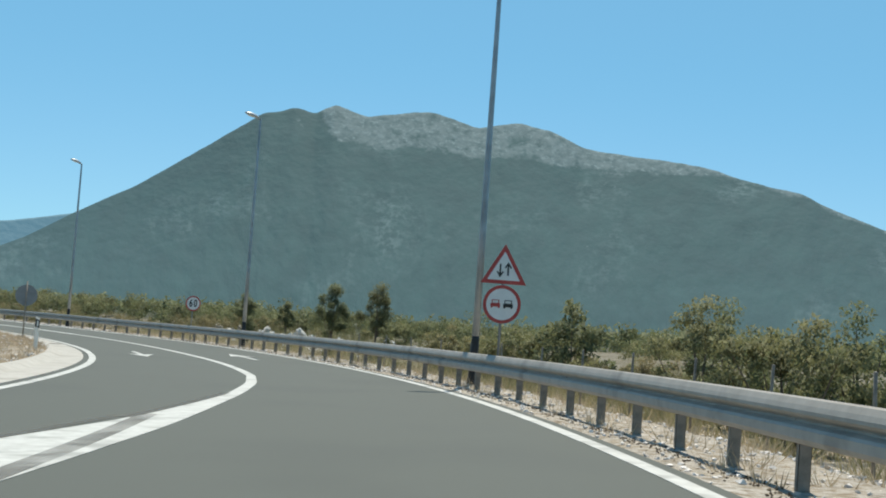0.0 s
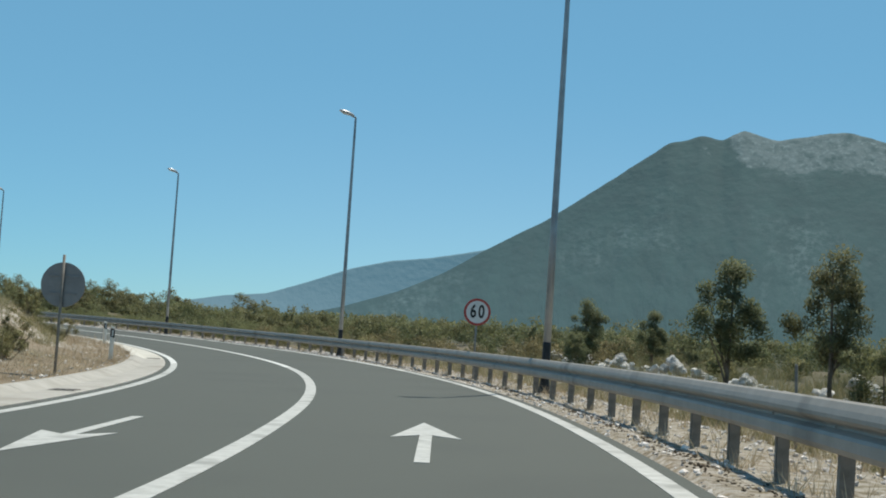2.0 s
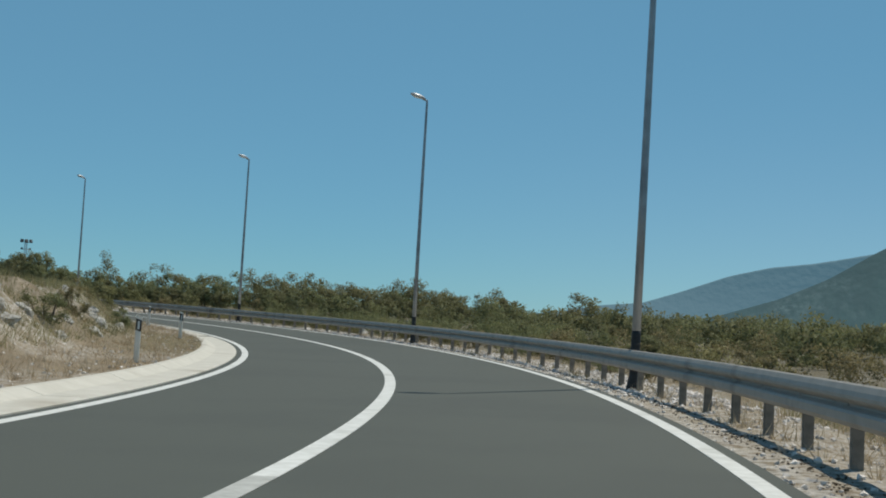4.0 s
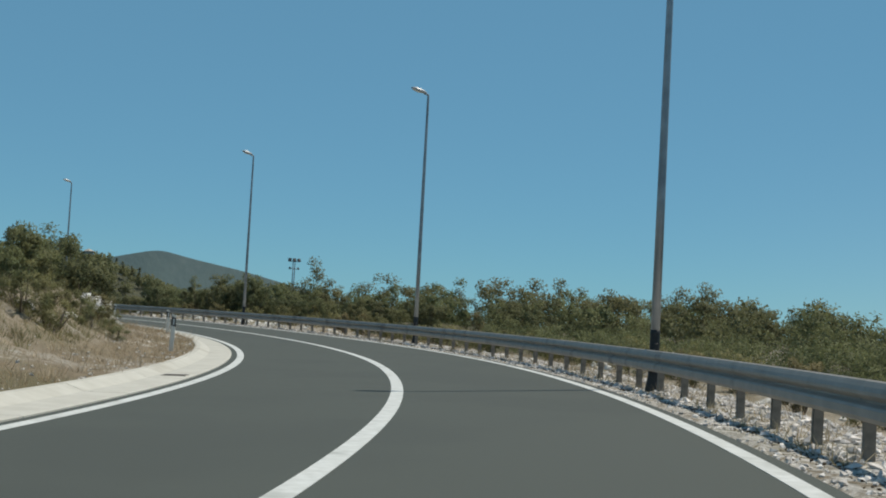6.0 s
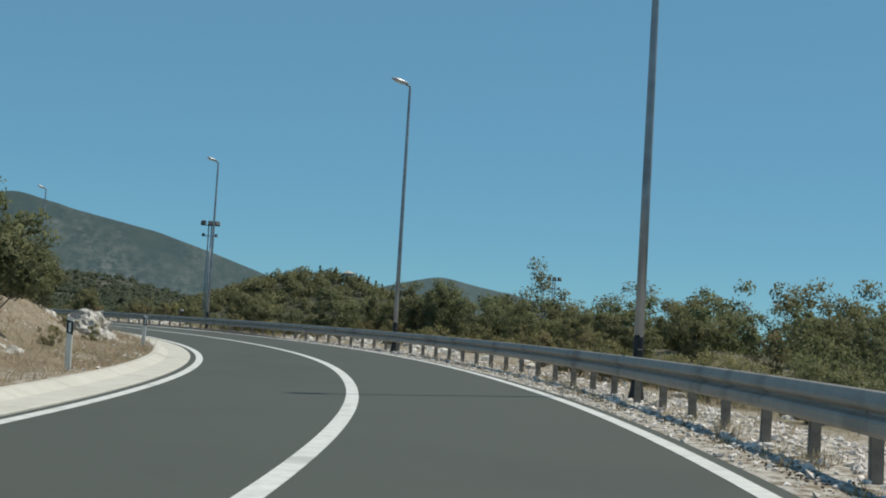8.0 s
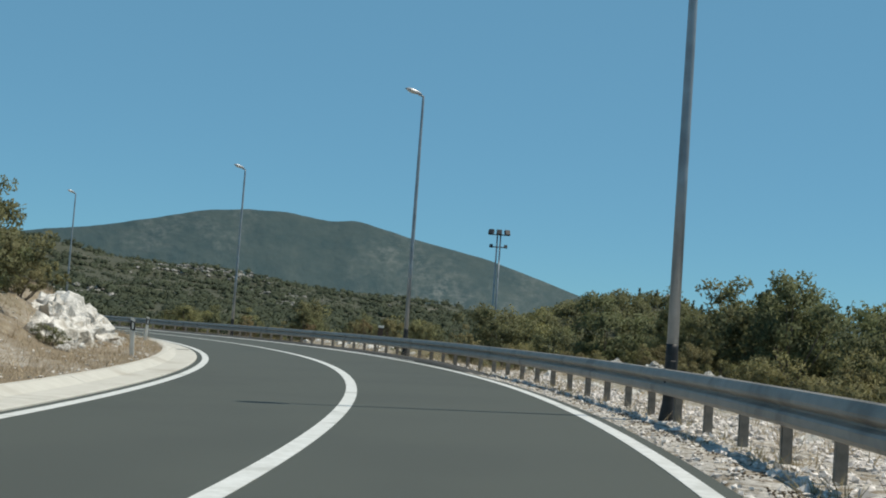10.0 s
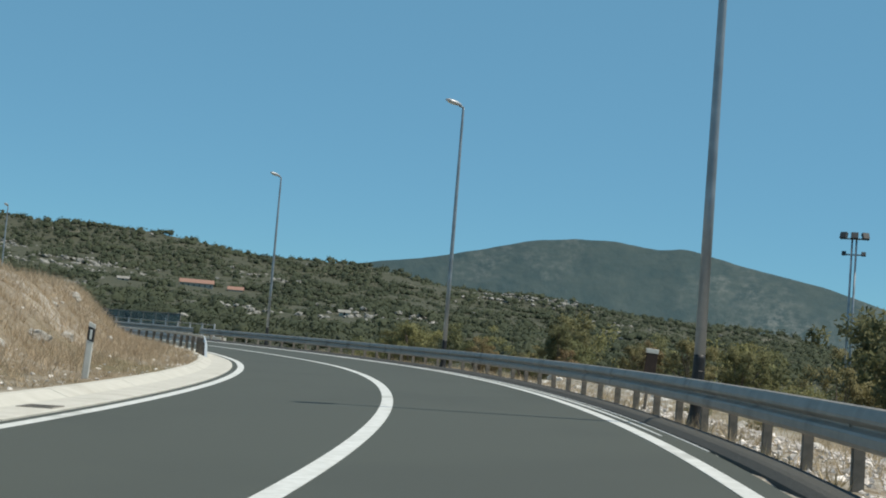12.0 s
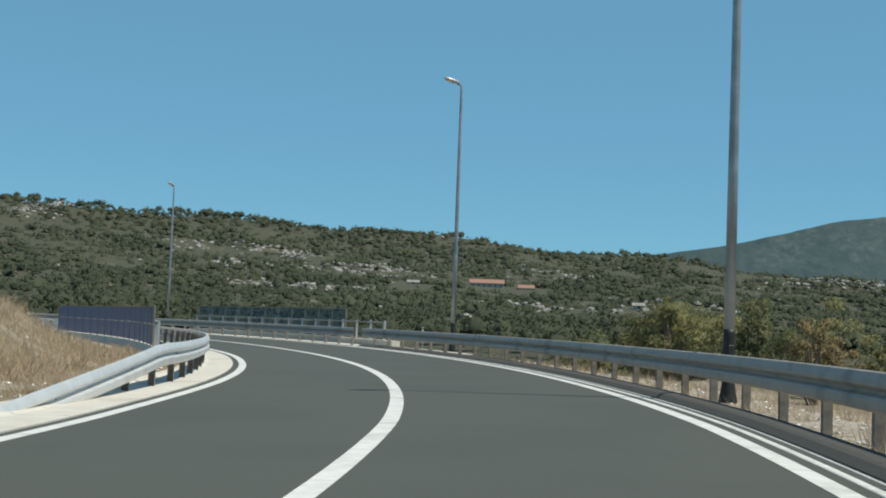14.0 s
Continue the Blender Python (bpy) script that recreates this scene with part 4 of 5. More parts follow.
for zz in (-0.18, 0.18):
    part("bracket", box("bracket", -0.3, -0.05, hz + 1.98 + zz - 0.02, 0.3, -0.03, hz + 1.98 + zz + 0.02, SIGN_BACK, 0.004), s)


# ---- delineators ----
def delineator(m):
    ob = thing("delineator", "white plastic marker post with a slanted black band", "marker post", m, group="marker posts along the inner verge")
    bm = bmesh.new()
    box_bm(bm, -0.06, -0.05, -0.3, 0.06, 0.05, 0.78, 0.015)
    part("lower_post", bm_mesh("lower_post", bm, WHITE), ob)
    part("band", prism("band", [(-0.062, 0.72), (0.062, 0.68), (0.062, 0.93), (-0.062, 0.97)], -0.052, 0.052, BLACK), ob, "black band")
    part("cap", prism("cap", [(-0.06, 0.955), (0.06, 0.915), (0.06, 1.0), (-0.06, 1.05)], -0.05, 0.05, WHITE), ob)
    part("reflector", box("reflector", -0.022, -0.058, 0.73, 0.022, -0.05, 0.91, LAMP_GLASS, 0.004), ob, "clear reflector strip")
    return ob


rnd = random.Random(11)
first = None
for u, d in ((2.61, -7.41), (4.37, -7.42), (5.72, -7.4), (7.04, -7.75), (8.25, -7.55), (9.53, -7.45), (10.72, -7.4), (12.17, -7.5), (13.46, -7.42)):
    b = on_ground(u, d)
    m = pose(b.x, b.y, b.z, rnd.uniform(-3, 3), rnd.uniform(-3, 3), yaw_at(u) + 8)
    first = delineator(m) if first is None else copy_thing(first, m) and first
b = on_ground(13.7, 3.75)
mk = thing("marker_board", "small rust-brown marker board with a pale top behind the barrier", "marker post", pose(b.x, b.y, b.z, 0, 4, yaw_at(13.7)))
part("stake", box("stake", -0.03, -0.03, -0.2, 0.03, 0.03, 0.8, POST_STEEL, 0.005), mk)
part("board", box("board", -0.13, -0.05, 0.72, 0.13, -0.03, 1.25, BOARD, 0.008), mk, "faded brown board")
part("cap", box("cap", -0.14, -0.055, 1.25, 0.14, -0.025, 1.35, WHITE, 0.006), mk)


# ---- floodlight masts, houses and the tower ----
def floodlight_mast(x, y, top, label):
    z = xy_ground(x, y)
    h = top - z
    ob = thing("floodlight_mast", label, "floodlight mast", pose(x, y, z, 0, 0, 98), group="floodlight masts beyond the scrub")
    for sx in (-0.22, 0.22):
        part("mast", rings("mast", [(sx, 0, -1, 0.16), (sx, 0, h, 0.1)], POLE, 8), ob)
    for zz in (h - 0.2, h - 1.9):
        part("crossbar", box("crossbar", -1.25, -0.08, zz - 0.08, 1.25, 0.08, zz + 0.08, POLE, 0.02), ob)
    bm = bmesh.new()
    box_bm(bm, -0.38, -0.2, -0.38, 0.38, 0.2, 0.38, 0.05)
    lm = bm_mesh("lamp", bm, DARK_STEEL)
    for k, sx in enumerate((-1.1, 0.0, 1.1)):
        part("lamp", lm, ob, m=pose(sx, -0.2, h + 0.1, -25, 0, 25 * (k - 1)))
    for sx in (-1.0, 1.0):
        part("lamp", lm, ob, m=pose(sx, -0.2, h - 1.8, -25, 0, 0) @ Matrix.Scale(0.6, 4))
    return ob


floodlight_mast(-307.7, 58.4, 14.9, "tall twin steel mast with a row of dark floodlights")
floodlight_mast(-360.1, 123.0, 12.0, "steel mast with dark floodlights above the trees")
for x, y, h in ((-336.0, -50.0, 5.0), (-330.0, -75.0, 6.0), (-322.0, -140.0, 6.0)):
    z = xy_ground(x, y)
    ob = thing("lamp_post", "small thin lamp post beyond the bridge", "street lamp", pose(x, y, z, 0, 0, 200), group="small lamp posts beyond the bridge")
    part("pole", rings("pole", [(0, 0, -0.5, 0.07), (0, 0, h, 0.05)], LAMP_SHELL, 8), ob)
    part("head", box("head", -0.5, -0.12, h, 0.12, 0.12, h + 0.14, LAMP_SHELL, 0.03), ob)


def house(x, y, turn, ln, wd, ht, label):
    z = xy_ground(x, y) - 2.2
    ob = thing("house", label, "house", pose(x, y, z, 0, 0, turn))
    part("wall", box("wall", -ln / 2, -wd / 2, 0, ln / 2, wd / 2, ht, WALL), ob)
    part("roof", bm_mesh("roof", _roof(ln, wd, ht), ROOF), ob, "terracotta tiled roof")
    for k in range(int(ln / 4)):
        xx = -ln / 2 + 2 + k * 4
        w = part("window", box("window", xx - 0.5, -wd / 2 - 0.08, ht * 0.5, xx + 0.5, -wd / 2 + 0.05, ht * 0.75, BLACK), ob)
        part("sill", box("sill", xx - 0.65, -wd / 2 - 0.2, ht * 0.31, xx + 0.65, -wd / 2 - 0.02, ht * 0.35, WALL), w)
    return ob


def _roof(ln, wd, ht):
    bm = bmesh.new()
    o, r = 0.7, ht + wd * 0.3
    v = [bm.verts.new(c) for c in ((-ln / 2 - o, -wd / 2 - o, ht - 0.2), (ln / 2 + o, -wd / 2 - o, ht - 0.2), (ln / 2 + o, wd / 2 + o, ht - 0.2), (-ln / 2 - o, wd / 2 + o, ht - 0.2), (-ln / 2 - o, 0, r), (ln / 2 + o, 0, r))]
    for f in ((0, 1, 5, 4), (2, 3, 4, 5), (0, 4, 3), (1, 2, 5), (3, 2, 1, 0)):
        bm.faces.new([v[k] for k in f])
    return bm


HOUSES = ((-949, -487), (-975, -470), (-870, -491), (-840, -300))
house(-949, -487, 128, 24, 9, 5.0, "long low plastered house with a terracotta roof on the hillside")
house(-975, -470, 124, 11, 8, 5.0, "small plastered house with a terracotta roof on the hillside")


def barn(x, y, turn, ln, wd, ht):
    z = xy_ground(x, y) - 0.5
    ob = thing("stone_building", "pale low stone building among the hillside scrub", "building", pose(x, y, z, 0, 0, turn))
    part("wall", box("wall", -ln / 2, -wd / 2, 0, ln / 2, wd / 2, ht, WALL), ob)
    part("roof", bm_mesh("roof", _roof(ln, wd, ht), HILL_ROCK), ob, "weathered stone slab roof")
    # no hole is cut; a black block paints the dark inside
    part("doorway", box("doorway", -0.6, -wd / 2 - 0.06, 0.5, 0.6, -wd / 2 + 0.05, 2.4, BLACK), ob)
    return ob


barn(-870, -491, 128, 7.5, 5, 2.6)
barn(-840, -300, 118, 6.5, 5, 2.6)
z = xy_ground(-512.9, 81.3)
tw = thing("church_tower", "pale stone bell tower on a wooded mound", "tower", pose(-512.9, 81.3, z - 2.6))
part("shaft", box("shaft", -1.5, -1.5, 0, 1.5, 1.5, 6.2, WALL, 0.1), tw)
part("cornice", box("cornice", -1.7, -1.7, 6.2, 1.7, 1.7, 6.5, WALL, 0.05), tw)
part("cap", rings("cap", [(0, 0, 6.5, 1.9), (0, 0, 7.3, 0.2)], WALL, 4, False), tw)
# black blocks on the shaft, their colour standing for shade in the openings
for a in (0, 90, 180, 270):
    part("belfry_opening", box("belfry_opening", -0.45, -1.56, 4.3, 0.45, -1.3, 5.6, BLACK), tw, m=pose(0, 0, 0, 0, 0, a))


# ---- rocks ----
def rock_mesh(seed, sub=3):
    bm = bmesh.new()
    bmesh.ops.create_icosphere(bm, subdivisions=sub, radius=1)
    off = Vector((seed * 7.3, seed * 3.1, seed * 1.7))
    rs = random.Random(seed)
    cuts = [(Vector((rs.uniform(-1, 1), rs.uniform(-1, 1), rs.uniform(-0.6, 1))).normalized(), rs.uniform(0.45, 0.8)) for _ in range(9)]
    for v in bm.verts:
        for n, c in cuts:
            over = v.co.dot(n) - c
            if over > 0:
                v.co -= n * over * 0.92
        k = 1 + 0.25 * noise.noise(v.co * 1.4 + off) + 0.19 * noise.noise(v.co * 3.7 + off) + 0.12 * noise.noise(v.co * 9 + off)
        v.co *= k
    return bm_mesh("rock", bm, ROCK)


ROCKS = [rock_mesh(k + 1) for k in range(7)]
rnd = random.Random(21)


SMALL_ROCKS = [rock_mesh(k + 11, 2) for k in range(5)]


def rock(u, d, size, flat=0.75, sink=0.25, label="pale weathered limestone rock on the dry bank", strewn=None):
    b = on_ground(u, d, sink * size)
    m = Matrix.LocRotScale(b, Euler((rnd.uniform(-0.3, 0.3), rnd.uniform(-0.3, 0.3), rnd.uniform(0, 6.3))), Vector((size * rnd.uniform(0.8, 1.3), size * rnd.uniform(0.8, 1.3), size * flat)))
    if strewn is not None:
        strewn.append((rnd.choice(SMALL_ROCKS), m))
        return None
    ob = thing("rock", label, "rock", me=rnd.choice(ROCKS), group="limestone rocks beside the road")
    ob.matrix_basis = m
    return ob


def strewn_rocks(label, pieces):
    """Many small rocks joined into one mesh."""
    V, F, n = [], [], 0
    for me, m in pieces:
        v = np.array([q.co for q in me.vertices]) @ np.array(m.to_3x3()).T + np.array(m.translation)
        V.append(v)
        F.append(np.array([tuple(p.vertices) for p in me.polygons]) + n)
        n += len(v)
    return thing("small_rocks", label, "rocks", me=mesh_of("small_rocks", np.concatenate(V), np.concatenate(F), ROCK), kind="stuff")


def outcrop(u, d, along, across, height, seed, label, sub=5, cracks=1.0):
    """One mass of bedded limestone that breaks out of the bank: beds, cracks and knobs."""
    bm = bmesh.new()
    bmesh.ops.create_icosphere(bm, subdivisions=sub, radius=1)
    off = Vector((seed * 5.1, seed * 2.3, seed * 9.7))
    for v in bm.verts:
        c = Vector((v.co.x * across, v.co.y * along, v.co.z * height))
        k = noise.fractal(c * 0.45 + off, 0.9, 2.1, 3) * 0.3
        bed = noise.ridged_multi_fractal(Vector((c.x * 0.7, c.y * 0.55, c.z * 1.9 + 0.3 * c.y)) + off, 0.9, 2.1, 4, 1.0, 2.0)
        knob = noise.turbulence(c * 2.2 + off, 4, False)
        v.co = c * (1 + k) + v.co * cracks * (0.2 * (bed - 1.2) + 0.3 * (knob - 0.5))
    b = on_ground(u, d, 0)
    z = float(road_z(u, -7.2)) + 0.1
    return thing("outcrop", label, "rock", pose(b.x, b.y, z, 0, 0, yaw_at(u)), bm_mesh("outcrop", bm, ROCK))


outcrop(12.78, -10.6, 6.2, 2.0, 1.55, 3, "large white limestone outcrop breaking out of the dry bank")
outcrop(13.12, -9.6, 2.6, 1.1, 0.95, 4, "low white limestone outcrop at the foot of the bank", 4)
outcrop(12.35, -9.9, 2.2, 1.2, 1.1, 5, "pale cracked limestone outcrop beside the shrubs", 4)
outcrop(11.28, -9.35, 2.9, 1.05, 1.3, 6, "rounded grey and white limestone boulder on the verge", 5, 0.7)
outcrop(11.05, -8.7, 1.6, 0.55, 0.4, 8, "low pale limestone ledge in front of the boulder", 4, 0.6)
outcrop(9.5, -10.8, 3.2, 1.3, 1.65, 7, "broken white limestone outcrop on the bank under a bush", 4, 1.2)
# loose pieces round the outcrops on the inner bank
loose = []
for u0, u1, d0, d1, n, s0, s1 in ((9.25, 9.78, -9.6, -11.4, 40, 0.16, 0.42), (9.55, 9.8, -9.3, -10.2, 14, 0.12, 0.3), (7.9, 8.6, -10.3, -11.4, 5, 0.14, 0.3), (10.9, 11.6, -8.5, -9.8, 12, 0.12, 0.35),
                                  (12.0, 12.6, -8.9, -10.3, 16, 0.12, 0.4), (12.65, 13.3, -8.5, -9.6, 18, 0.12, 0.35), (5.6, 6.9, -9.8, -11.6, 24, 0.14, 0.4), (13.6, 15.5, -9.0, -11.4, 10, 0.15, 0.32)):
    for _ in range(n):
        size = rnd.uniform(s0, s1)
        rock(rnd.uniform(u0, u1), rnd.uniform(d1, d0), size, sink=0.12, strewn=loose if size < 0.22 else None)
strewn_rocks("small pale limestone pieces among the outcrops", loose)
heap = []
# heaps and stones on the outer side
for hu, hd, n, ht, wide in ((3.55, 9.2, 16, 1.15, 1.5), (3.3, 9.0, 9, 0.8, 1.2), (4.3, 9.6, 16, 1.25, 1.8), (4.62, 9.8, 16, 1.3, 1.8), (4.9, 10.2, 14, 1.3, 1.8), (5.25, 11.5, 10, 1.1, 1.6), (3.95, 9.4, 12, 0.8, 1.6), (2.75, 9.2, 8, 0.6, 1.2), (2.1, 8.6, 8, 0.55, 1.1), (1.75, 8.2, 6, 0.5, 1.0), (12.45, 8.7, 14, 1.1, 1.6), (12.72, 9.0, 12, 0.95, 1.6), (12.1, 8.3, 10, 0.8, 1.4), (13.15, 9.6, 9, 0.8, 1.4), (8.95, 9.6, 14, 1.3, 1.7), (8.7, 9.9, 12, 1.2, 1.6)):
    n = int(n * 3.0)
    for k in range(n):
        r, a = math.sqrt(k / n), rnd.uniform(0, 6.283)
        size = 0.26 if k < 2 else rnd.uniform(0.08, 0.22)
        top = max(0.0, ht * 0.62 * (1 - r) - size * 0.5)
        rock(hu + wide * 1.6 * r * math.cos(a) / 16.7, hd + wide * r * math.sin(a), size, 0.8, -top / size, "pale limestone rock heaped in the dry scrub", None if k < 2 else heap)
for _ in range(70):
    rock(rnd.uniform(10.3, 13.4), rnd.uniform(5.8, 8.0), rnd.uniform(0.12, 0.34), 0.7, 0.05, strewn=heap)
for _ in range(90):
    rock(rnd.uniform(5.5, 14.5), rnd.uniform(4.2, 8.5), rnd.uniform(0.12, 0.4), 0.7, 0.2, strewn=heap)
for _ in range(60):
    rock(rnd.uniform(14.1, 15.0), rnd.uniform(5.6, 8.5), rnd.uniform(0.1, 0.3), 0.7, 0.1, strewn=heap)
strewn_rocks("pale limestone pieces heaped and strewn behind the barrier", heap)


# ---- trees and shrubs ----
def tube(path, radii, sides=5):
    v, f = [], []
    for i, (p, r) in enumerate(zip(path, radii)):
        for k in range(sides):
            a = 2 * math.pi * k / sides
            v.append((p[0] + r * math.cos(a), p[1] + r * math.sin(a), p[2]))
        if i:
            for k in range(sides):
                a, b = (i - 1) * sides + k, (i - 1) * sides + (k + 1) % sides
                f.append((a, b, b + sides, a + sides))
    return v, f


def leaf_cloud(rs, centres, spread, per, size, hearts=None):
    """Pointed leaf sprigs strewn round clump centres: verts, faces and soft normals that follow the clumps and the crown."""
    c = np.repeat(centres, per, 0)
    s = np.repeat(spread, per)[:, None]
    g = rs.normal(size=c.shape)
    g /= np.linalg.norm(g, axis=1, keepdims=True)
    pos = c + g * s * (rs.rand(len(c), 1) ** 0.45) * np.array([1, 1, 0.8])
    a = rs.normal(size=c.shape)
    a /= np.linalg.norm(a, axis=1, keepdims=True)
    nrm = g * 0.7 + rs.normal(size=c.shape) * 0.6
    b = np.cross(nrm, a)
    b /= np.linalg.norm(b, axis=1, keepdims=True) + 1e-9
    ln = size * (0.6 + 0.8 * rs.rand(len(c), 1))
    v = np.stack([pos - a * ln + b * ln * 0.45, pos - a * ln * 0.8 - b * ln * 0.5, pos + a * ln], 1).reshape(-1, 3)
    f = np.arange(len(v)).reshape(-1, 3)
    out = g if hearts is None else (pos - np.repeat(hearts, per, 0)) / (np.linalg.norm(pos - np.repeat(hearts, per, 0), axis=1, keepdims=True) + 1e-9)
    soft = 0.5 * g + 0.6 * out + 0.25 * rs.normal(size=c.shape) + np.array([0, 0, 0.25])
    soft /= np.linalg.norm(soft, axis=1, keepdims=True) + 1e-9
    face = np.cross(v[1::3] - v[0::3], v[2::3] - v[0::3])
    back = (face * soft).sum(1) < 0
    f[back] = f[back][:, ::-1]
    return v, f, np.repeat(soft, 3, 0)


def plant(name, label, seed, w, h, base, clumps, per, leaf, mat, stems=4, lean=0.3, cone=0.0, fill=1.0):
    rs = np.random.RandomState(seed)
    ob = thing(name, label, "tree" if name == "tree" else "shrub", pose(0, 0, -60))
    cs = []
    while len(cs) < clumps:
        p = rs.uniform(-1, 1, 3)
        r = np.linalg.norm(p)
        if r > 1 or (r < 0.45 and rs.rand() < 0.75):
            continue
        bump = 1 + 0.28 * math.sin(p[0] * 4 + seed) + 0.22 * math.sin(p[1] * 5 + seed * 2)
        k = 1 - cone * (p[2] * 0.5 + 0.5)
        cs.append((p[0] * w / 2 * bump * k, p[1] * w / 2 * bump * k, base + (h - base) * (0.5 + 0.5 * p[2]) * (1 + 0.1 * math.sin(p[0] * 6 + seed * 3))))
    cs = np.array(cs)
    sp = rs.uniform(0.12, 0.24, clumps) * w * 0.62 * fill
    v, f, nr = leaf_cloud(rs, cs, sp, int(per * 1.5), leaf * 0.86, np.tile([[0, 0, base + (h - base) * 0.4]], (clumps, 1)))
    part("crown", mesh_of("crown", v, f, mat, normals=nr), ob)
    V, F = [], []
    for k in range(stems + 6):
        tip = cs[rs.randint(clumps)]
        o = rs.normal(0, 0.05, 3) * (1 if stems > 1 else 0.0)
        if stems == 1 and k > 0:
            st = np.array([0, 0, base * rs.uniform(0.6, 1.1) + 0.2])
            r0 = 0.03
        else:
            st, r0 = np.array([o[0], o[1], -0.3]), (0.05 if stems > 1 else 0.085)
            if stems == 1:
                tip = np.array([0.1, 0.05, h * 0.85])
        mid = (st + tip) / 2 + rs.normal(0, 0.1, 3) * lean
        vv, ff = tube([st, (st * 2 + mid) / 3 + [0, 0, 0.05], mid, tip], [r0, r0 * 0.8, r0 * 0.55, r0 * 0.2])
        F += [tuple(i + len(V) for i in t) for t in ff]
        V += vv
    part("trunk", mesh_of("trunk", V, F, BARK, True), ob, "thin branching grey-brown trunk")
    return ob


KINDS = {
    "oak": [plant("shrub", "dense dark green oak scrub with an uneven crown", 100 + k, 3.0, 3.0 + 0.25 * k, 0.2, 40, 60, 0.1, LEAF_DARK, fill=1.3) for k in range(4)],
    "mid": [plant("shrub", "bushy green shrub with small leaves and gaps", 120 + k, 2.6, 2.5 + 0.3 * k, 0.15, 36, 58, 0.092, LEAF_MID, fill=1.3) for k in range(4)],
    "olive": [plant("shrub", "yellowish green broom-like shrub in the dry scrub", 140 + k, 2.2, 1.7 + 0.2 * k, 0.1, 26, 80, 0.07, LEAF_OLIVE, 6) for k in range(3)],
    "rust": [plant("shrub", "rust-brown half-dry shrub in the scrub", 160 + k, 1.8, 2.0 + 0.5 * k, 0.2, 24, 80, 0.05, LEAF_RUST, 5) for k in range(2)],
    "tree": [plant("tree", "small dark green tree with a thin bare trunk", 180 + k, 1.9, 3.6 + 0.15 * k, 1.0, 42, 150, 0.05, LEAF_DARK, 1, cone=0.5, fill=1.5) for k in range(3)],
    "fine": [plant("shrub", "bushy grey-green shrub with fine leaves", 220 + k, 2.5, 2.4 + 0.3 * k, 0.1, 38, 98, 0.058, LEAF_MID, fill=1.15) for k in range(3)],
    "broom": [plant("shrub", "yellowish green fine-leaved broom shrub", 240 + k, 2.2, 1.7 + 0.3 * k, 0.05, 34, 88, 0.053, LEAF_OLIVE, 6, fill=1.15) for k in range(3)],
    "low": [plant("shrub", "low dry green scrub bush", 200 + k, 1.5, 0.9 + 0.12 * k, 0.0, 20, 95, 0.036, (LEAF_OLIVE, LEAF_MID)[k % 2], 5, fill=1.2) for k in range(4)],
}
USED = set()
rnd = random.Random(31)


def put(kind, u=None, d=None, k=1.0, xy=None, variant=None, squash=1.0):
    src = rnd.choice(KINDS[kind]) if variant is None else KINDS[kind][variant]
    b = on_ground(u, d, 0.08) if xy is None else Vector((*xy, xy_ground(*xy) - 0.1))
    m = Matrix.LocRotScale(b, Euler((0, 0, rnd.uniform(0, 6.3))), Vector((k * rnd.uniform(0.85, 1.15), k * rnd.uniform(0.85, 1.15), k * squash)))
    if src.name in USED:
        copy_thing(src, m @ Matrix.Diagonal((*(1 / c for c in src.scale), 1)))
    else:
        USED.add(src.name)
        src.matrix_basis = m


def strew(n, u0, u1, d0, d1, mix, k0, k1, squash=1.0):
    names = [w for w, c in mix for _ in range(c)]
    for _ in range(n):
        u = rnd.uniform(u0, u1)
        d = d0 + (d1 - d0) * rnd.random()
        put(rnd.choice(names), u, d, rnd.uniform(k0, k1), squash=squash)


# single ones beside the first stretch
for kind, u, d, k, var in (("tree", 3.72, 7.4, 1.0, 0), ("tree", 3.5, 8.3, 0.92, 1), ("fine", 3.42, 8.8, 0.7, 0), ("tree", 4.28, 6.3, 0.56, 2), ("tree", 4.85, 10.0, 0.8, 1),
                           ("tree", 4.55, 10.5, 0.66, 0), ("oak", 2.5, 10.0, 1.08, 0), ("fine", 2.62, 9.0, 0.95, 0), ("broom", 3.02, 8.3, 0.85, 1), ("broom", 2.7, 8.3, 0.95, 0), ("broom", 2.85, 9.4, 0.8, 2), ("fine", 1.55, 7.9, 0.92, 1),
                           ("fine", 1.75, 8.6, 0.95, 2), ("fine", 1.22, 6.7, 1.0, 0), ("fine", 1.36, 7.6, 0.9, 0), ("fine", 1.38, 9.2, 0.9, 1), ("broom", 1.9, 8.4, 0.7, 2),
                           ("olive", 3.45, -10.2, 0.85, 0), ("mid", 3.7, -11.5, 0.75, 1), ("low", 5.4, -9.6, 1.0, 0), ("broom", 3.95, -9.4, 0.5, 0), ("broom", 4.25, -9.9, 0.55, 1), ("mid", 2.05, 11.0, 0.6, 2), ("mid", 2.9, 12.0, 0.7, 1)):
    put(kind, u, d, k, variant=var)
strew(40, 0.3, 3.2, 6.2, 12, (("low", 6), ("broom", 1)), 0.4, 0.7)
strew(24, 3.1, 5.4, 10.8, 15, (("low", 6), ("olive", 1)), 0.4, 0.75)
strew(26, 0.9, 3.2, 7.5, 13, (("broom", 3), ("olive", 1), ("low", 2)), 0.45, 0.75)
# the outer belt
strew(66, 5.2, 10.6, 12.4, 23, (("mid", 3), ("oak", 3), ("olive", 4)), 0.38, 0.55, 0.85)
strew(30, 10.6, 14.0, 14, 23, (("mid", 4), ("oak", 2), ("olive", 3)), 0.62, 0.88)
strew(22, 10.6, 13.8, 9.0, 12.0, (("broom", 4), ("olive", 2)), 0.4, 0.65)
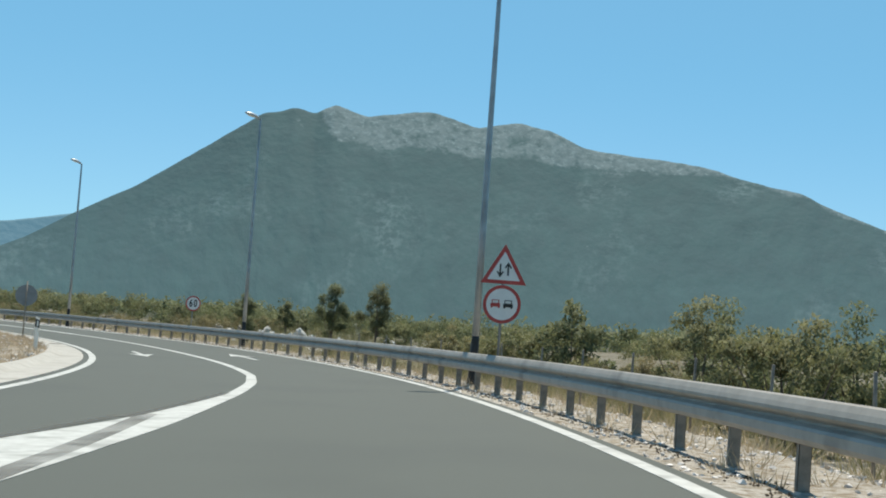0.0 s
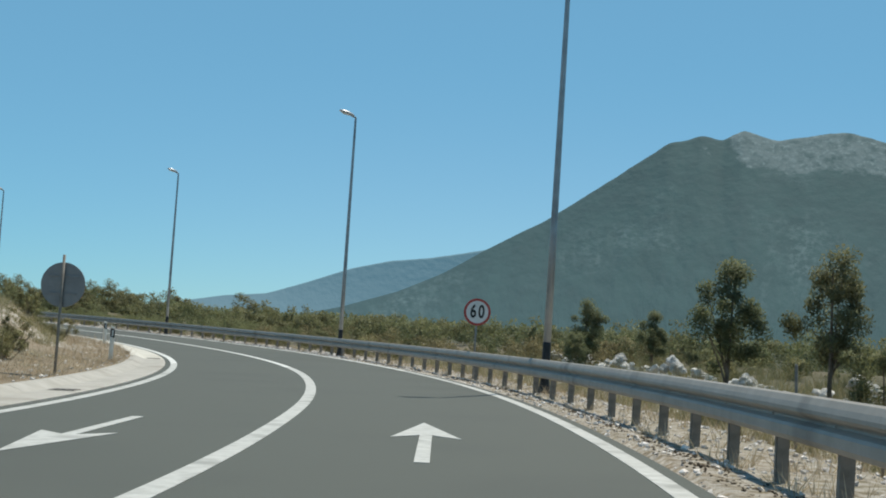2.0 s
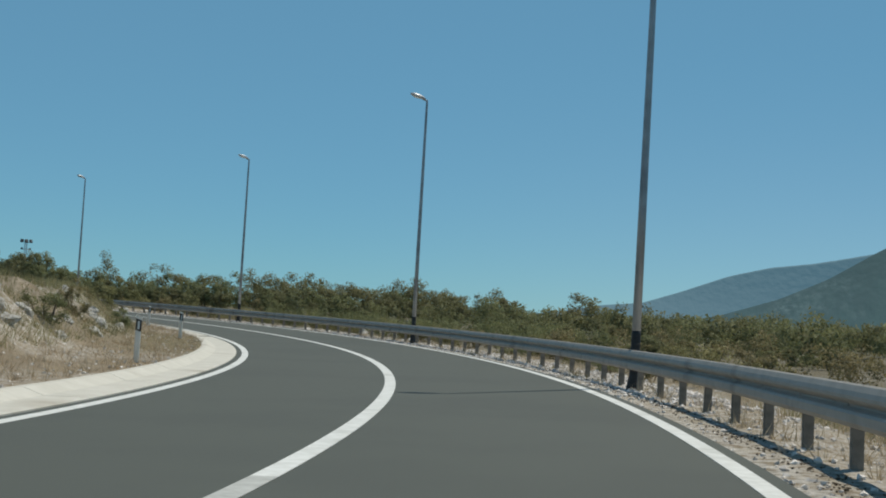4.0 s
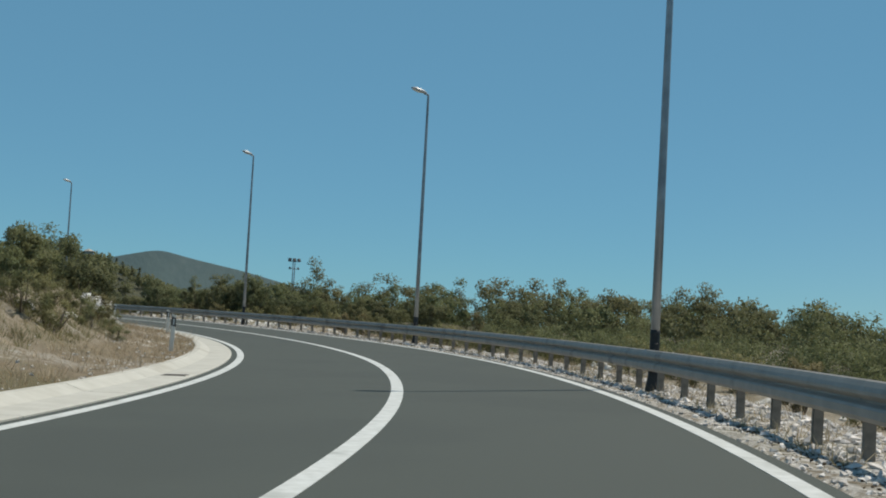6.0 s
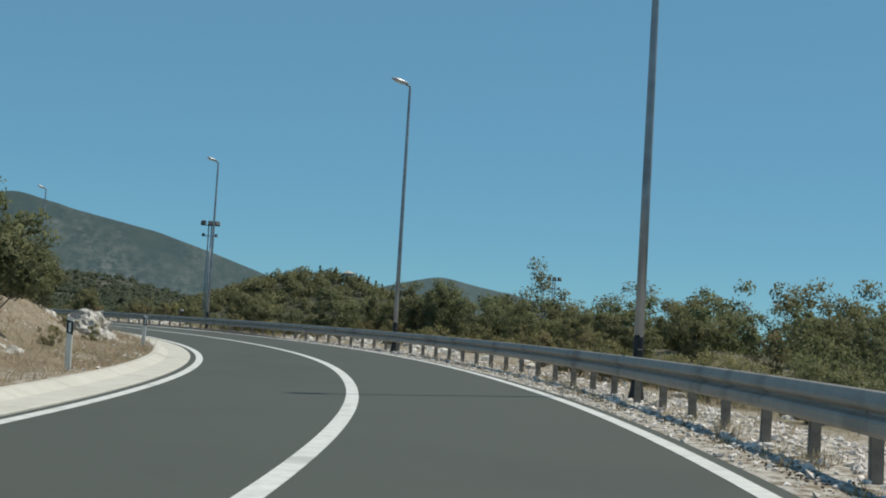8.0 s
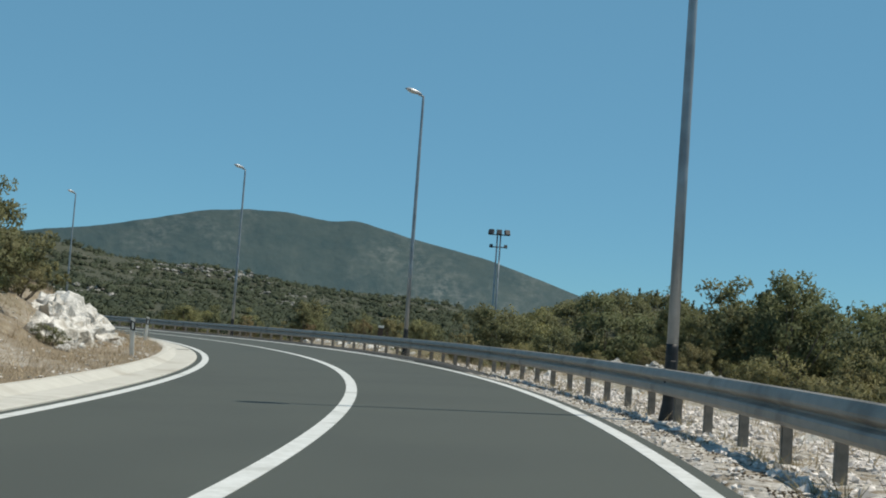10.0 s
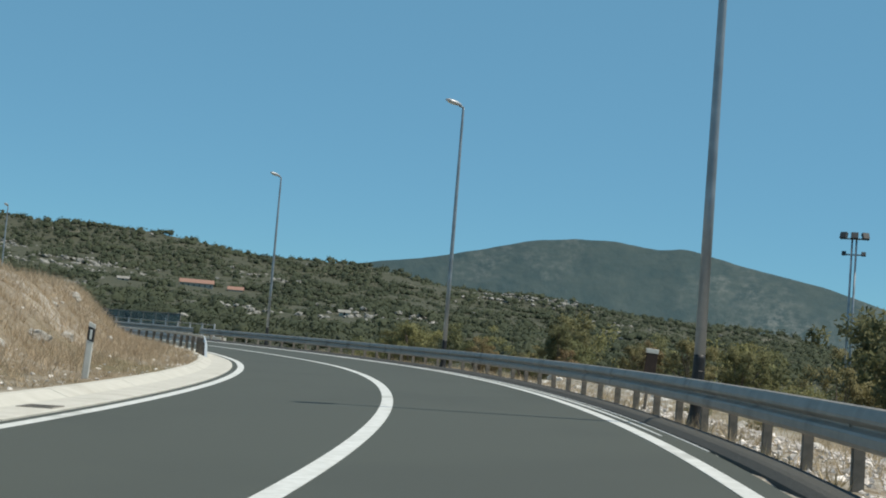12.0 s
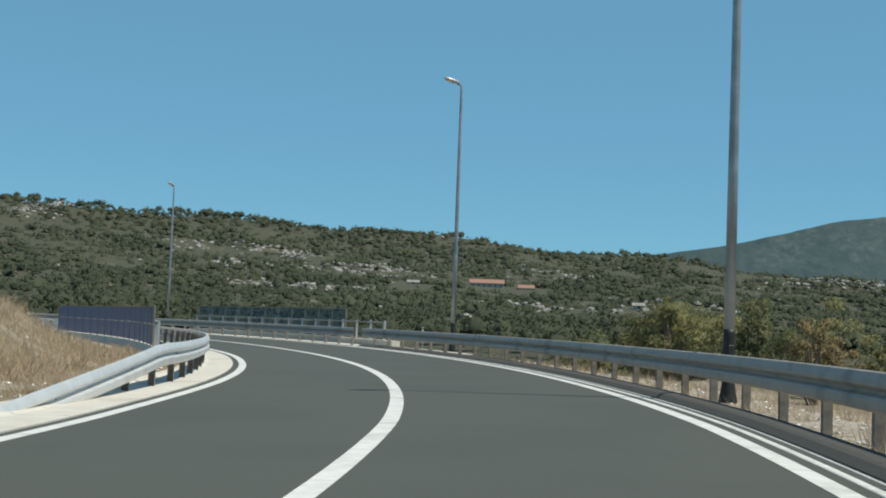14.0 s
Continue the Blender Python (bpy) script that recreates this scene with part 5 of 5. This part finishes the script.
for kind, u, d, k in (("oak", 11.97, 12.2, 0.82), ("fine", 11.74, 12.3, 0.85), ("oak", 12.33, 12.4, 1.0), ("fine", 12.97, 13.2, 1.2), ("oak", 13.8, 10.8, 0.95), ("fine", 11.3, 12.0, 0.78)):
    put(kind, u, d, k)
strew(8, 12.2, 13.3, 13, 17, (("oak", 3), ("mid", 1)), 0.9, 1.1)
strew(8, 9.2, 10.6, 7.0, 9.5, (("mid", 1), ("broom", 3)), 0.4, 0.6)
strew(16, 5.5, 14.0, 5.8, 7.6, (("low", 3), ("olive", 1)), 0.45, 0.8)
strew(28, 13.8, 17.6, 9.5, 20, (("fine", 3), ("broom", 5), ("oak", 1)), 0.7, 1.05)
for kind, u, d, k in (("oak", 13.3, 12.5, 1.2), ("tree", 15.35, 9.0, 0.76), ("rust", 15.9, 9.4, 0.81), ("broom", 16.42, 8.6, 1.52), ("fine", 16.55, 9.4, 1.12), ("fine", 16.95, 9.3, 1.35), ("rust", 15.75, 7.8, 0.94), ("rust", 14.9, 10.0, 0.81), ("oak", 17.0, 10.5, 1.03), ("oak", 17.3, 12.0, 1.07), ("fine", 16.7, 9.8, 0.99), ("broom", 16.9, 8.8, 1.12), ("rust", 15.2, 8.4, 0.75), ("mid", 17.5, 10.0, 0.99), ("oak", 16.6, 12.5, 0.99), ("broom", 16.1, 10.5, 1.17), ("mid", 15.4, 10.0, 0.90), ("oak", 17.7, 13.0, 1.07), ("oak", 14.2, 13.0, 1.2)):
    put(kind, u, d, k)
# the inner bank
for kind, u, d, k in (("oak", 9.85, -12.9, 0.9), ("oak", 9.35, -13.2, 0.6), ("mid", 9.0, -12.8, 0.6), ("oak", 10.1, -12.2, 0.75), ("mid", 8.5, -12.9, 0.55), ("oak", 8.75, -13.2, 0.55), ("oak", 9.1, -13.0, 0.6), ("oak", 9.95, -10.9, 0.9), ("oak", 10.05, -11.3, 0.95), ("broom", 7.9, -10.6, 0.6), ("broom", 8.2, -10.9, 0.45), ("broom", 8.5, -10.6, 0.42), ("low", 8.0, -10.2, 0.9), ("low", 8.4, -10.1, 0.8), ("low", 8.75, -10.3, 0.9), ("broom", 6.3, -10.6, 0.5), ("low", 6.0, -10.4, 0.8), ("broom", 5.5, -10.9, 0.6), ("oak", 11.7, -11.0, 0.72),
                      ("oak", 11.95, -11.4, 0.75), ("mid", 11.4, -11.8, 0.8), ("oak", 11.1, -12.5, 0.85), ("mid", 10.6, -12.8, 0.8), ("olive", 13.7, -11.6, 0.75), ("olive", 13.4, -12.4, 0.8)):
    put(kind, u, d, k)
for kind, u, d, k in (("oak", 12.0, -11.2, 0.75), ("oak", 12.2, -11.4, 0.8), ("oak", 12.45, -12.2, 0.8), ("mid", 11.95, -12.0, 0.75), ("mid", 12.2, -12.6, 0.8), ("olive", 12.6, -11.6, 0.8), ("mid", 12.45, -12.6, 1.0), ("mid", 8.6, -12.6, 0.75)):
    put(kind, u, d, k)
strew(10, 8.4, 12.2, -18, -13.5, (("mid", 2), ("oak", 3)), 0.75, 0.95)
strew(12, 5.0, 13.0, -10.5, -8.9, (("low", 1),), 0.35, 0.6)
strew(7, 11.2, 12.9, 12.8, 14.5, (("oak", 2), ("mid", 1)), 0.6, 0.74)


# ---- woods and scrub too far off to count ----
def scrub_mass(name, label, pts, sizes, per, mat, seed, leaf=0.33, deep=1.0):
    rs = np.random.RandomState(seed)
    v, f, nr = leaf_cloud(rs, pts, sizes, per, 1.0, pts - np.stack([0 * sizes, 0 * sizes, sizes * deep], 1))
    scale = np.repeat(np.repeat(sizes, per), 3)
    mid = v.reshape(-1, 3, 3).mean(1).repeat(3, 0)
    v = mid + (v - mid) * (scale[:, None] * leaf)
    return thing(name, label, "scrub", me=mesh_of(name, v, f, mat, normals=nr), kind="stuff")


def far_bushes(name, label, u, d, wide, tall, leaves, leaf, mat, seed):
    """Bushes too many to count, each a heap of leafy clumps."""
    rs = np.random.RandomState(seed)
    n, c = len(u), 14
    p = spot(u, d)
    z = ground_z(p[:, 0], p[:, 1], *station(p[:, 0], p[:, 1]))
    g = rs.normal(size=(n, c, 3))
    g /= np.linalg.norm(g, axis=2, keepdims=True)
    g *= rs.uniform(0.55, 1.0, (n, c, 1))
    q = g * np.stack([wide / 2, wide / 2, tall / 2], 1)[:, None, :] * rs.uniform(0.8, 1.2, (n, c, 1))
    q += np.stack([p[:, 0], p[:, 1], z + tall * 0.52], 1)[:, None, :]
    hearts = np.stack([p[:, 0], p[:, 1], z + tall * 0.4], 1)
    v, f, nr = leaf_cloud(rs, q.reshape(-1, 3), np.repeat(wide * 0.2, c), leaves * 2 // c, leaf * 0.76, np.repeat(hearts, c, 0))
    return thing(name, label, "scrub", me=mesh_of(name, v, f, mat, normals=nr), kind="stuff")


def bush_lumps(name, label, pts, sizes, seed, mat, sprigs, leaf, core=1.0):
    """Far bushes: an uneven leafy lump each, with sprigs that break its outline."""
    rs = np.random.RandomState(seed)
    bm = bmesh.new()
    bmesh.ops.create_icosphere(bm, subdivisions=1, radius=1)
    iv = np.array([q.co for q in bm.verts])
    tri = np.array([[q.index for q in t.verts] for t in bm.faces])
    bm.free()
    n, k = len(pts), len(iv)
    a = rs.rand(n) * 6.283
    R = np.stack([np.stack([np.cos(a), -np.sin(a), 0 * a], 1), np.stack([np.sin(a), np.cos(a), 0 * a], 1), np.stack([0 * a, 0 * a, 0 * a + 1], 1)], 1)
    g = np.einsum("nij,kj->nki", R, iv)
    v = g * (sizes[:, None] * core * rs.uniform(0.55, 0.95, (n, k)))[..., None] * np.array([1, 1, 0.72]) + pts[:, None, :]
    f = (tri[None] + (np.arange(n) * k)[:, None, None]).reshape(-1, 3)
    nr = g + np.array([0, 0, 0.8]) + 0.3 * rs.normal(size=g.shape)
    nr /= np.linalg.norm(nr, axis=2, keepdims=True)
    lv, lf, ln = leaf_cloud(rs, pts, sizes * 1.12, sprigs, 1.0, pts - np.stack([0 * sizes, 0 * sizes, sizes], 1))
    mid = lv.reshape(-1, 3, 3).mean(1).repeat(3, 0)
    lv = mid + (lv - mid) * (np.repeat(sizes, sprigs * 3)[:, None] * leaf)
    V, N = np.concatenate([v.reshape(-1, 3), lv]), np.concatenate([nr.reshape(-1, 3), ln])
    return thing(name, label, "scrub", me=mesh_of(name, V, np.concatenate([f, lf + n * k]), mat, normals=N), kind="stuff")


rs = np.random.RandomState(77)
# belts of bushes behind the nearer shrubs
for k, (n, u0, u1, d0, d1, w, h, mat) in enumerate(((70, 0.0, 5.6, 12, 55, 1.7, 0.8, LEAF_OLIVE), (40, 0.0, 5.6, 16, 60, 1.8, 1.05, LEAF_MID), (40, 6.0, 12.0, 8.0, 11.0, 1.6, 1.1, LEAF_OLIVE), (26, 6.0, 12.8, 7.4, 10.0, 1.2, 0.7, LEAF_OLIVE), (90, 7.4, 10.6, 9, 18, 2.0, 1.2, LEAF_MID), (56, 12.2, 14.8, 12.5, 27, 2.2, 1.35, LEAF_OLIVE), (30, 4.8, 7.6, 9, 16, 1.8, 1.2, LEAF_OLIVE), (50, 4.5, 8.0, 20, 60, 2.6, 2.2, LEAF_DARK), (60, 7.0, 10.5, 18, 60, 2.8, 2.5, LEAF_DARK), (70, 10.5, 13.6, 20, 60, 3.2, 3.7, LEAF_DARK), (30, 13.4, 15.4, 20, 60, 2.8, 2.6, LEAF_DARK), (55, 6.0, 10.5, 15, 50, 2.4, 2.2, LEAF_MID), (45, 10.5, 14.5, 18, 55, 3.0, 3.4, LEAF_MID),
                                                    (40, 4.5, 12.0, -42, -17, 2.8, 2.6, LEAF_DARK), (50, 14.5, 18.5, 18, 70, 3.2, 3.2, LEAF_OLIVE), (60, 14.5, 19.5, 30, 120, 3.6, 3.6, LEAF_MID))):
    u, d = rs.uniform(u0, u1, n), rs.uniform(d0, d1, n)
    s = rs.uniform(0.75, 1.2, n)
    far_bushes("bushes", "dense belt of dry green bushes on the plain", u, d, w * s, h * s * rs.uniform(0.85, 1.15, n), (390 if h < 1.5 else 290) if h < 3 else 470, 0.068 if h < 1.5 else 0.113 if h < 2.4 else 0.158, mat, 300 + k)
# woods beyond them
u = rs.uniform(-2.5, 17.5, 2200)
d = 55 + 320 * rs.rand(2200) ** 1.5
keep = (wob(u * 16, d, 60, 91) > -0.55) & ((u < 12.5) | (d > 90))
u, d = u[keep], d[keep]
p = spot(u, d)
sz = rs.uniform(1.1, 2.0, len(u)) * np.where(u < 5, 0.58, 1.0)
zz = ground_z(p[:, 0], p[:, 1], *station(p[:, 0], p[:, 1]))
pts = np.stack([p[:, 0], p[:, 1], zz + sz * 0.75], 1)
dry = (u + rs.normal(0, 0.8, len(u))) < 4.8
scrub_mass("woodland", "dense dark scrub woodland on the plain", pts[~dry], sz[~dry], 70, LEAF_DARK, 5, 0.2)
scrub_mass("dry_woodland", "low olive-green scrub woodland on the plain", pts[dry], sz[dry], 60, LEAF_MID, 51, 0.2)
# hillside
OUTCROPS = ((-971, -751), (-988, -723), (-865, -673), (-958, -608), (-948, -551), (-752, -455), (-936, -1002), (-922, -771), (-888, -611), (-1150, -566), (-759, -312), (-860, -272),
            (-1406, -427), (-898, -973), (-1395, -382), (-1123, -537), (-1252, -266), (-1315, -398), (-1128, -219), (-922, -579), (-967, -695), (-734, -498), (-960, -590), (-1432, -375))
n = 24000
az = np.radians(rs.uniform(96, 165, n))
dist = 170 + 1230 * rs.rand(n) ** 0.75
x, y = VX - np.sin(az) * dist, VY + np.cos(az) * dist
keep = wob(x, y, 130, 95) + 0.6 * wob(x, y, 45, 96) > -0.75
for hx, hy in OUTCROPS:
    keep &= (np.hypot(x - hx, y - hy) > 24) | (rs.rand(n) < 0.3)
for hx, hy in HOUSES:
    away = np.array([hx - VX, hy - VY]) / math.hypot(hx - VX, hy - VY)
    near, off = (x - hx) * away[0] + (y - hy) * away[1], -(x - hx) * away[1] + (y - hy) * away[0]
    keep &= ~((abs(off) < 16) & (near > -110) & (near < 12) & ((near > -70) | (rs.rand(n) < 0.7)))
x, y, dist = x[keep], y[keep], dist[keep]
uu, dd = station(x, y)
dd = np.where(dist > 120, 500.0, dd)
sz = (1.0 + 3.6 * rs.rand(len(x)) ** 1.8) * (0.85 + 0.3 * dist / 1400)
z = ground_z(x, y, uu, dd)
pts, close = np.stack([x, y, z + sz * 0.3], 1), dist < 520
bush_lumps("hillside_scrub", "grey-green scrub covering the rocky hillside", pts[~close], sz[~close], 6, HILL_LEAF, 24, 0.235)
bush_lumps("valley_scrub", "green scrub in the valley beyond the road", pts[close], sz[close] * 0.8, 61, HILL_LEAF, 60, 0.17, 0.75)
# trees on the mound with the tower
a, r = rs.uniform(0, 6.283, 420), 33 * rs.rand(420) ** 0.6
x, y = -513 + r * np.cos(a), 68 + 1.5 * r * np.sin(a)
uu, dd = station(x, y)
sz = rs.uniform(1.6, 2.7, 420)
scrub_mass("mound_woods", "dark evergreen trees on the tower mound", np.stack([x, y, ground_z(x, y, uu, dd) + sz * 0.9], 1), sz, 110, LEAF_DARK, 7, 0.2)
cy = [plant("tree", "slender dark cypress beside the tower", 230, 1.6, 7.5, 0.3, 26, 40, 0.3, LEAF_DARK, 1, cone=0.6)]
KINDS["cypress"] = cy
for dx, dy in ((3, 4), (4, 6.5), (3, 9), (4, 11), (5, 14), (-2, 17), (4, -4), (3, -9)):
    put("cypress", xy=(-512.9 + dx, 81.3 + dy), k=rnd.uniform(0.65, 0.85))
# pale outcrops on the hillside
x = np.concatenate([rs.normal(hx, 17, 60) for hx, hy in OUTCROPS])
y = np.concatenate([rs.normal(hy, 17, 60) for hx, hy in OUTCROPS])
n = 260
az = np.radians(rs.uniform(98, 160, n))
dist = 300 + 1050 * rs.rand(n) ** 0.8
x, y = np.concatenate([x, VX - np.sin(az) * dist]), np.concatenate([y, VY + np.cos(az) * dist])
uu, dd = station(x, y)
z = ground_z(x, y, uu, np.full(len(x), 500.0))
base = rock_mesh(3, 1)
bv = np.array([v.co for v in base.vertices])
bf = np.array([tuple(q.vertices) for q in base.polygons])
V, F = [], []
for k in range(len(x)):
    s = rs.uniform(1.0, 3.4)
    a = rs.rand() * 6.283
    R = np.array([[math.cos(a), -math.sin(a), 0], [math.sin(a), math.cos(a), 0], [0, 0, 0.55]])
    V.append(bv @ R.T * s + [x[k], y[k], z[k]])
    F.append(bf + k * len(bv))
thing("hillside_rocks", "pale limestone outcrops scattered over the hillside", "rocks", me=mesh_of("hillside_rocks", np.concatenate(V), np.concatenate(F), HILL_ROCK), kind="stuff")


# ---- gravel and dry grass on the verges ----
def stones(name, label, u, d, size, seed, mat=GRAVEL, category="gravel"):
    rs = np.random.RandomState(seed)
    p = spot(u, d)
    uu, dd = u, d
    z = ground_z(p[:, 0], p[:, 1], uu, dd)
    oct_v = np.array([(1, 0, 0), (-1, 0, 0), (0, 1, 0), (0, -1, 0), (0, 0, 0.7), (0, 0, -0.7)], float)
    oct_f = np.array([(0, 2, 4), (2, 1, 4), (1, 3, 4), (3, 0, 4), (2, 0, 5), (1, 2, 5), (3, 1, 5), (0, 3, 5)])
    n = len(u)
    jit = 1 + 0.35 * rs.normal(size=(n, 6, 1)).clip(-1, 1)
    q = rs.normal(size=(n, 3, 3))
    q, _ = np.linalg.qr(q)
    v = np.einsum("nij,kj->nki", q, oct_v) * jit * size[:, None, None] * np.array([1, 1, 0.7])
    v += np.stack([p[:, 0], p[:, 1], z + size * 0.2], 1)[:, None, :]
    f = (oct_f[None] + (np.arange(n) * 6)[:, None, None]).reshape(-1, 3)
    return thing(name, label, category, me=mesh_of(name, v.reshape(-1, 3), f, mat), kind="stuff")


rs = np.random.RandomState(8)
n = 12000
u = np.concatenate([rs.uniform(0, 5.5, 3000), rs.uniform(5.5, 13.5, 7500), rs.uniform(13.5, 17.6, 1500)])
d = np.interp(u, U, A_RIGHT) + 0.32 + 3.3 * rs.rand(n) ** 1.2 + np.where(u > 12.3, 0.6, 0)
stones("gravel", "pale limestone gravel strewn along the verge", u, d, rs.uniform(0.015, 0.055, n), 9)
n = 8000
u = rs.uniform(5.3, 13.8, n)
stones("rubble", "white limestone rubble on the verge under the crash barrier", u, 2.75 + 3.0 * rs.rand(n) + np.where(u > 12.3, 0.5, 0), rs.uniform(0.035, 0.085, n) * (0.6 + 0.6 * rs.rand(n)), 12)
# litter set on the barrier's shadow line, so its dark colour deepens that shade
n = 7500
u = rs.uniform(0.0, 12.6, n)
stones("leaf_litter", "dark dead leaves and grit deepening the barrier's shadow line along the asphalt edge", u, np.interp(u, U, A_RIGHT) + 0.78 + 0.07 * wob(u * 16.7, 0 * u, 6, 61) + rs.normal(0, 0.11, n), rs.uniform(0.01, 0.026, n), 13, LITTER, "leaf litter")
n = 2600
u = rs.uniform(0.4, 16.5, n)
stones("gravel", "scattered pale stones on the inner verge", u, np.interp(u, U, A_LEFT) - 1.5 - 4.5 * rs.rand(n) ** 1.6, rs.uniform(0.015, 0.06, n), 10)


def grass(name, label, u, d, tall, seed, mat=STRAW, wide=1.0):
    rs = np.random.RandomState(seed)
    n = len(u)
    tuft = rs.randint(0, max(1, n // 11), n)          # blades stand in tufts and lean out of them
    off = rs.normal(0, 0.07, (n, 2)) * (0.5 + 2 * tall[:, None])
    u, d = u[tuft] + off[:, 0] / 16.7, d[tuft] + off[:, 1]
    p = spot(u, d)
    z = ground_z(p[:, 0], p[:, 1], u, d)
    a = rs.rand(n) * 6.283
    w = (0.004 + 0.006 * rs.rand(n)) * wide
    yaw = np.interp(u, U, A_HEAD)
    out = np.stack([-np.sin(yaw) * off[:, 0] + np.cos(yaw) * off[:, 1], np.cos(yaw) * off[:, 0] + np.sin(yaw) * off[:, 1]], 1)
    lean = rs.normal(0, 0.28, (n, 2)) * tall[:, None] + 1.6 * out
    o = np.stack([p[:, 0], p[:, 1], z - 0.02], 1)
    s = np.stack([np.cos(a) * w, np.sin(a) * w, 0 * a], 1)
    t = np.stack([lean[:, 0], lean[:, 1], tall], 1)
    v = np.stack([o - s, o + s, o + t], 1).reshape(-1, 3)
    return thing(name, label, "grass", me=mesh_of(name, v, np.arange(3 * n).reshape(-1, 3), mat), kind="stuff")


n = 110000
u = rs.uniform(0.6, 16.8, n)
lat = rs.rand(n) ** 1.3
d = np.interp(u, U, A_LEFT) - 1.5 - 8.0 * lat
thick = wob(u * 16.7, d, 1.6, 15, 3) > -0.4
u, d, lat = u[thick], d[thick], lat[thick]
grass("dry_grass", "short dry straw-coloured grass on the inner bank", u, d, (0.05 + 0.16 * rs.rand(len(u))) * (1 + 1.6 * lat * (u > 13.2)), 16)
n = 80000
u = rs.uniform(0.0, 17.4, n)
d = 3.0 + 6.5 * rs.rand(n) ** 1.3
thick = wob(u * 16.7, d, 1.8, 17, 3) > np.where((u > 5.5) & (u < 12.5), 0.05, -0.25)
u, d = u[thick], d[thick]
grass("dry_grass", "dry grass tufts behind the crash barrier", u, d, 0.06 + 0.28 * rs.rand(len(u)) ** 1.5, 18)
n = 9000
u = rs.uniform(5.5, 13.6, n)
d = np.interp(u, U, A_RIGHT) + 0.85 + 0.9 * rs.rand(n) ** 1.4
thick = wob(u * 16.7, d, 1.4, 29, 2) > 0.0
u, d = u[thick], d[thick]
grass("weeds", "sparse dry weeds along the asphalt edge", u, d, 0.05 + 0.2 * rs.rand(len(u)) ** 1.5, 28, WILD)
n = 30000
u = rs.uniform(4.6, 9.25, n)
d = -9.5 - 4.5 * rs.rand(n)
grass("wild_grass", "olive and straw-coloured wild grass on the inner bank", u, d, 0.12 + 0.35 * rs.rand(n) ** 1.5, 27, WILD)
n = 34000
u = rs.uniform(13.3, 16.6, n)
d = -8.2 - 5.5 * rs.rand(n)
grass("tall_dry_grass", "tall dry straw-coloured grass on the mound", u, d, 0.12 + 0.3 * rs.rand(n), 19)
n = 60000
u = rs.uniform(0.2, 5.6, n)
d = 5.5 + 10 * rs.rand(n) ** 1.2
thick = wob(u * 16.7, d, 3.0, 25, 3) > -0.2
u, d = u[thick], d[thick]
grass("wild_grass", "tall dry wild grass among the scrub", u, d, 0.3 + 0.6 * rs.rand(len(u)) ** 1.4, 26, WILD, 1.1)


# ---- the wire fence in the scrub ----
def wire_fence(u0, u1, d0):
    f = thing("wire_fence", "thin wire fence on slender steel posts in the dry scrub", "fence")
    post_me = rings("post", [(0, 0, -0.3, 0.026), (0, 0, 1.3, 0.024), (0, 0, 1.31, 0.012)], POST_STEEL, 8)
    tops = []
    step = 3.4 / 16.7
    for k in range(int((u1 - u0) / step) + 1):
        b = on_ground(u0 + k * step, d0)
        part("post", post_me, f, m=pose(b.x, b.y, b.z, rnd.uniform(-3, 3), rnd.uniform(-3, 3), 0))
        tops.append(b)
    for h in (0.5, 0.9, 1.25):
        for a, b in zip(tops, tops[1:]):
            v, fc = tube([(a.x, a.y, a.z + h), ((a.x + b.x) / 2, (a.y + b.y) / 2, (a.z + b.z) / 2 + h - 0.02), (b.x, b.y, b.z + h)], [0.006] * 3, 4)
            part("wire", mesh_of("wire", v, fc, POST_STEEL), f)
    return f


wire_fence(0.9, 3.2, 5.5)
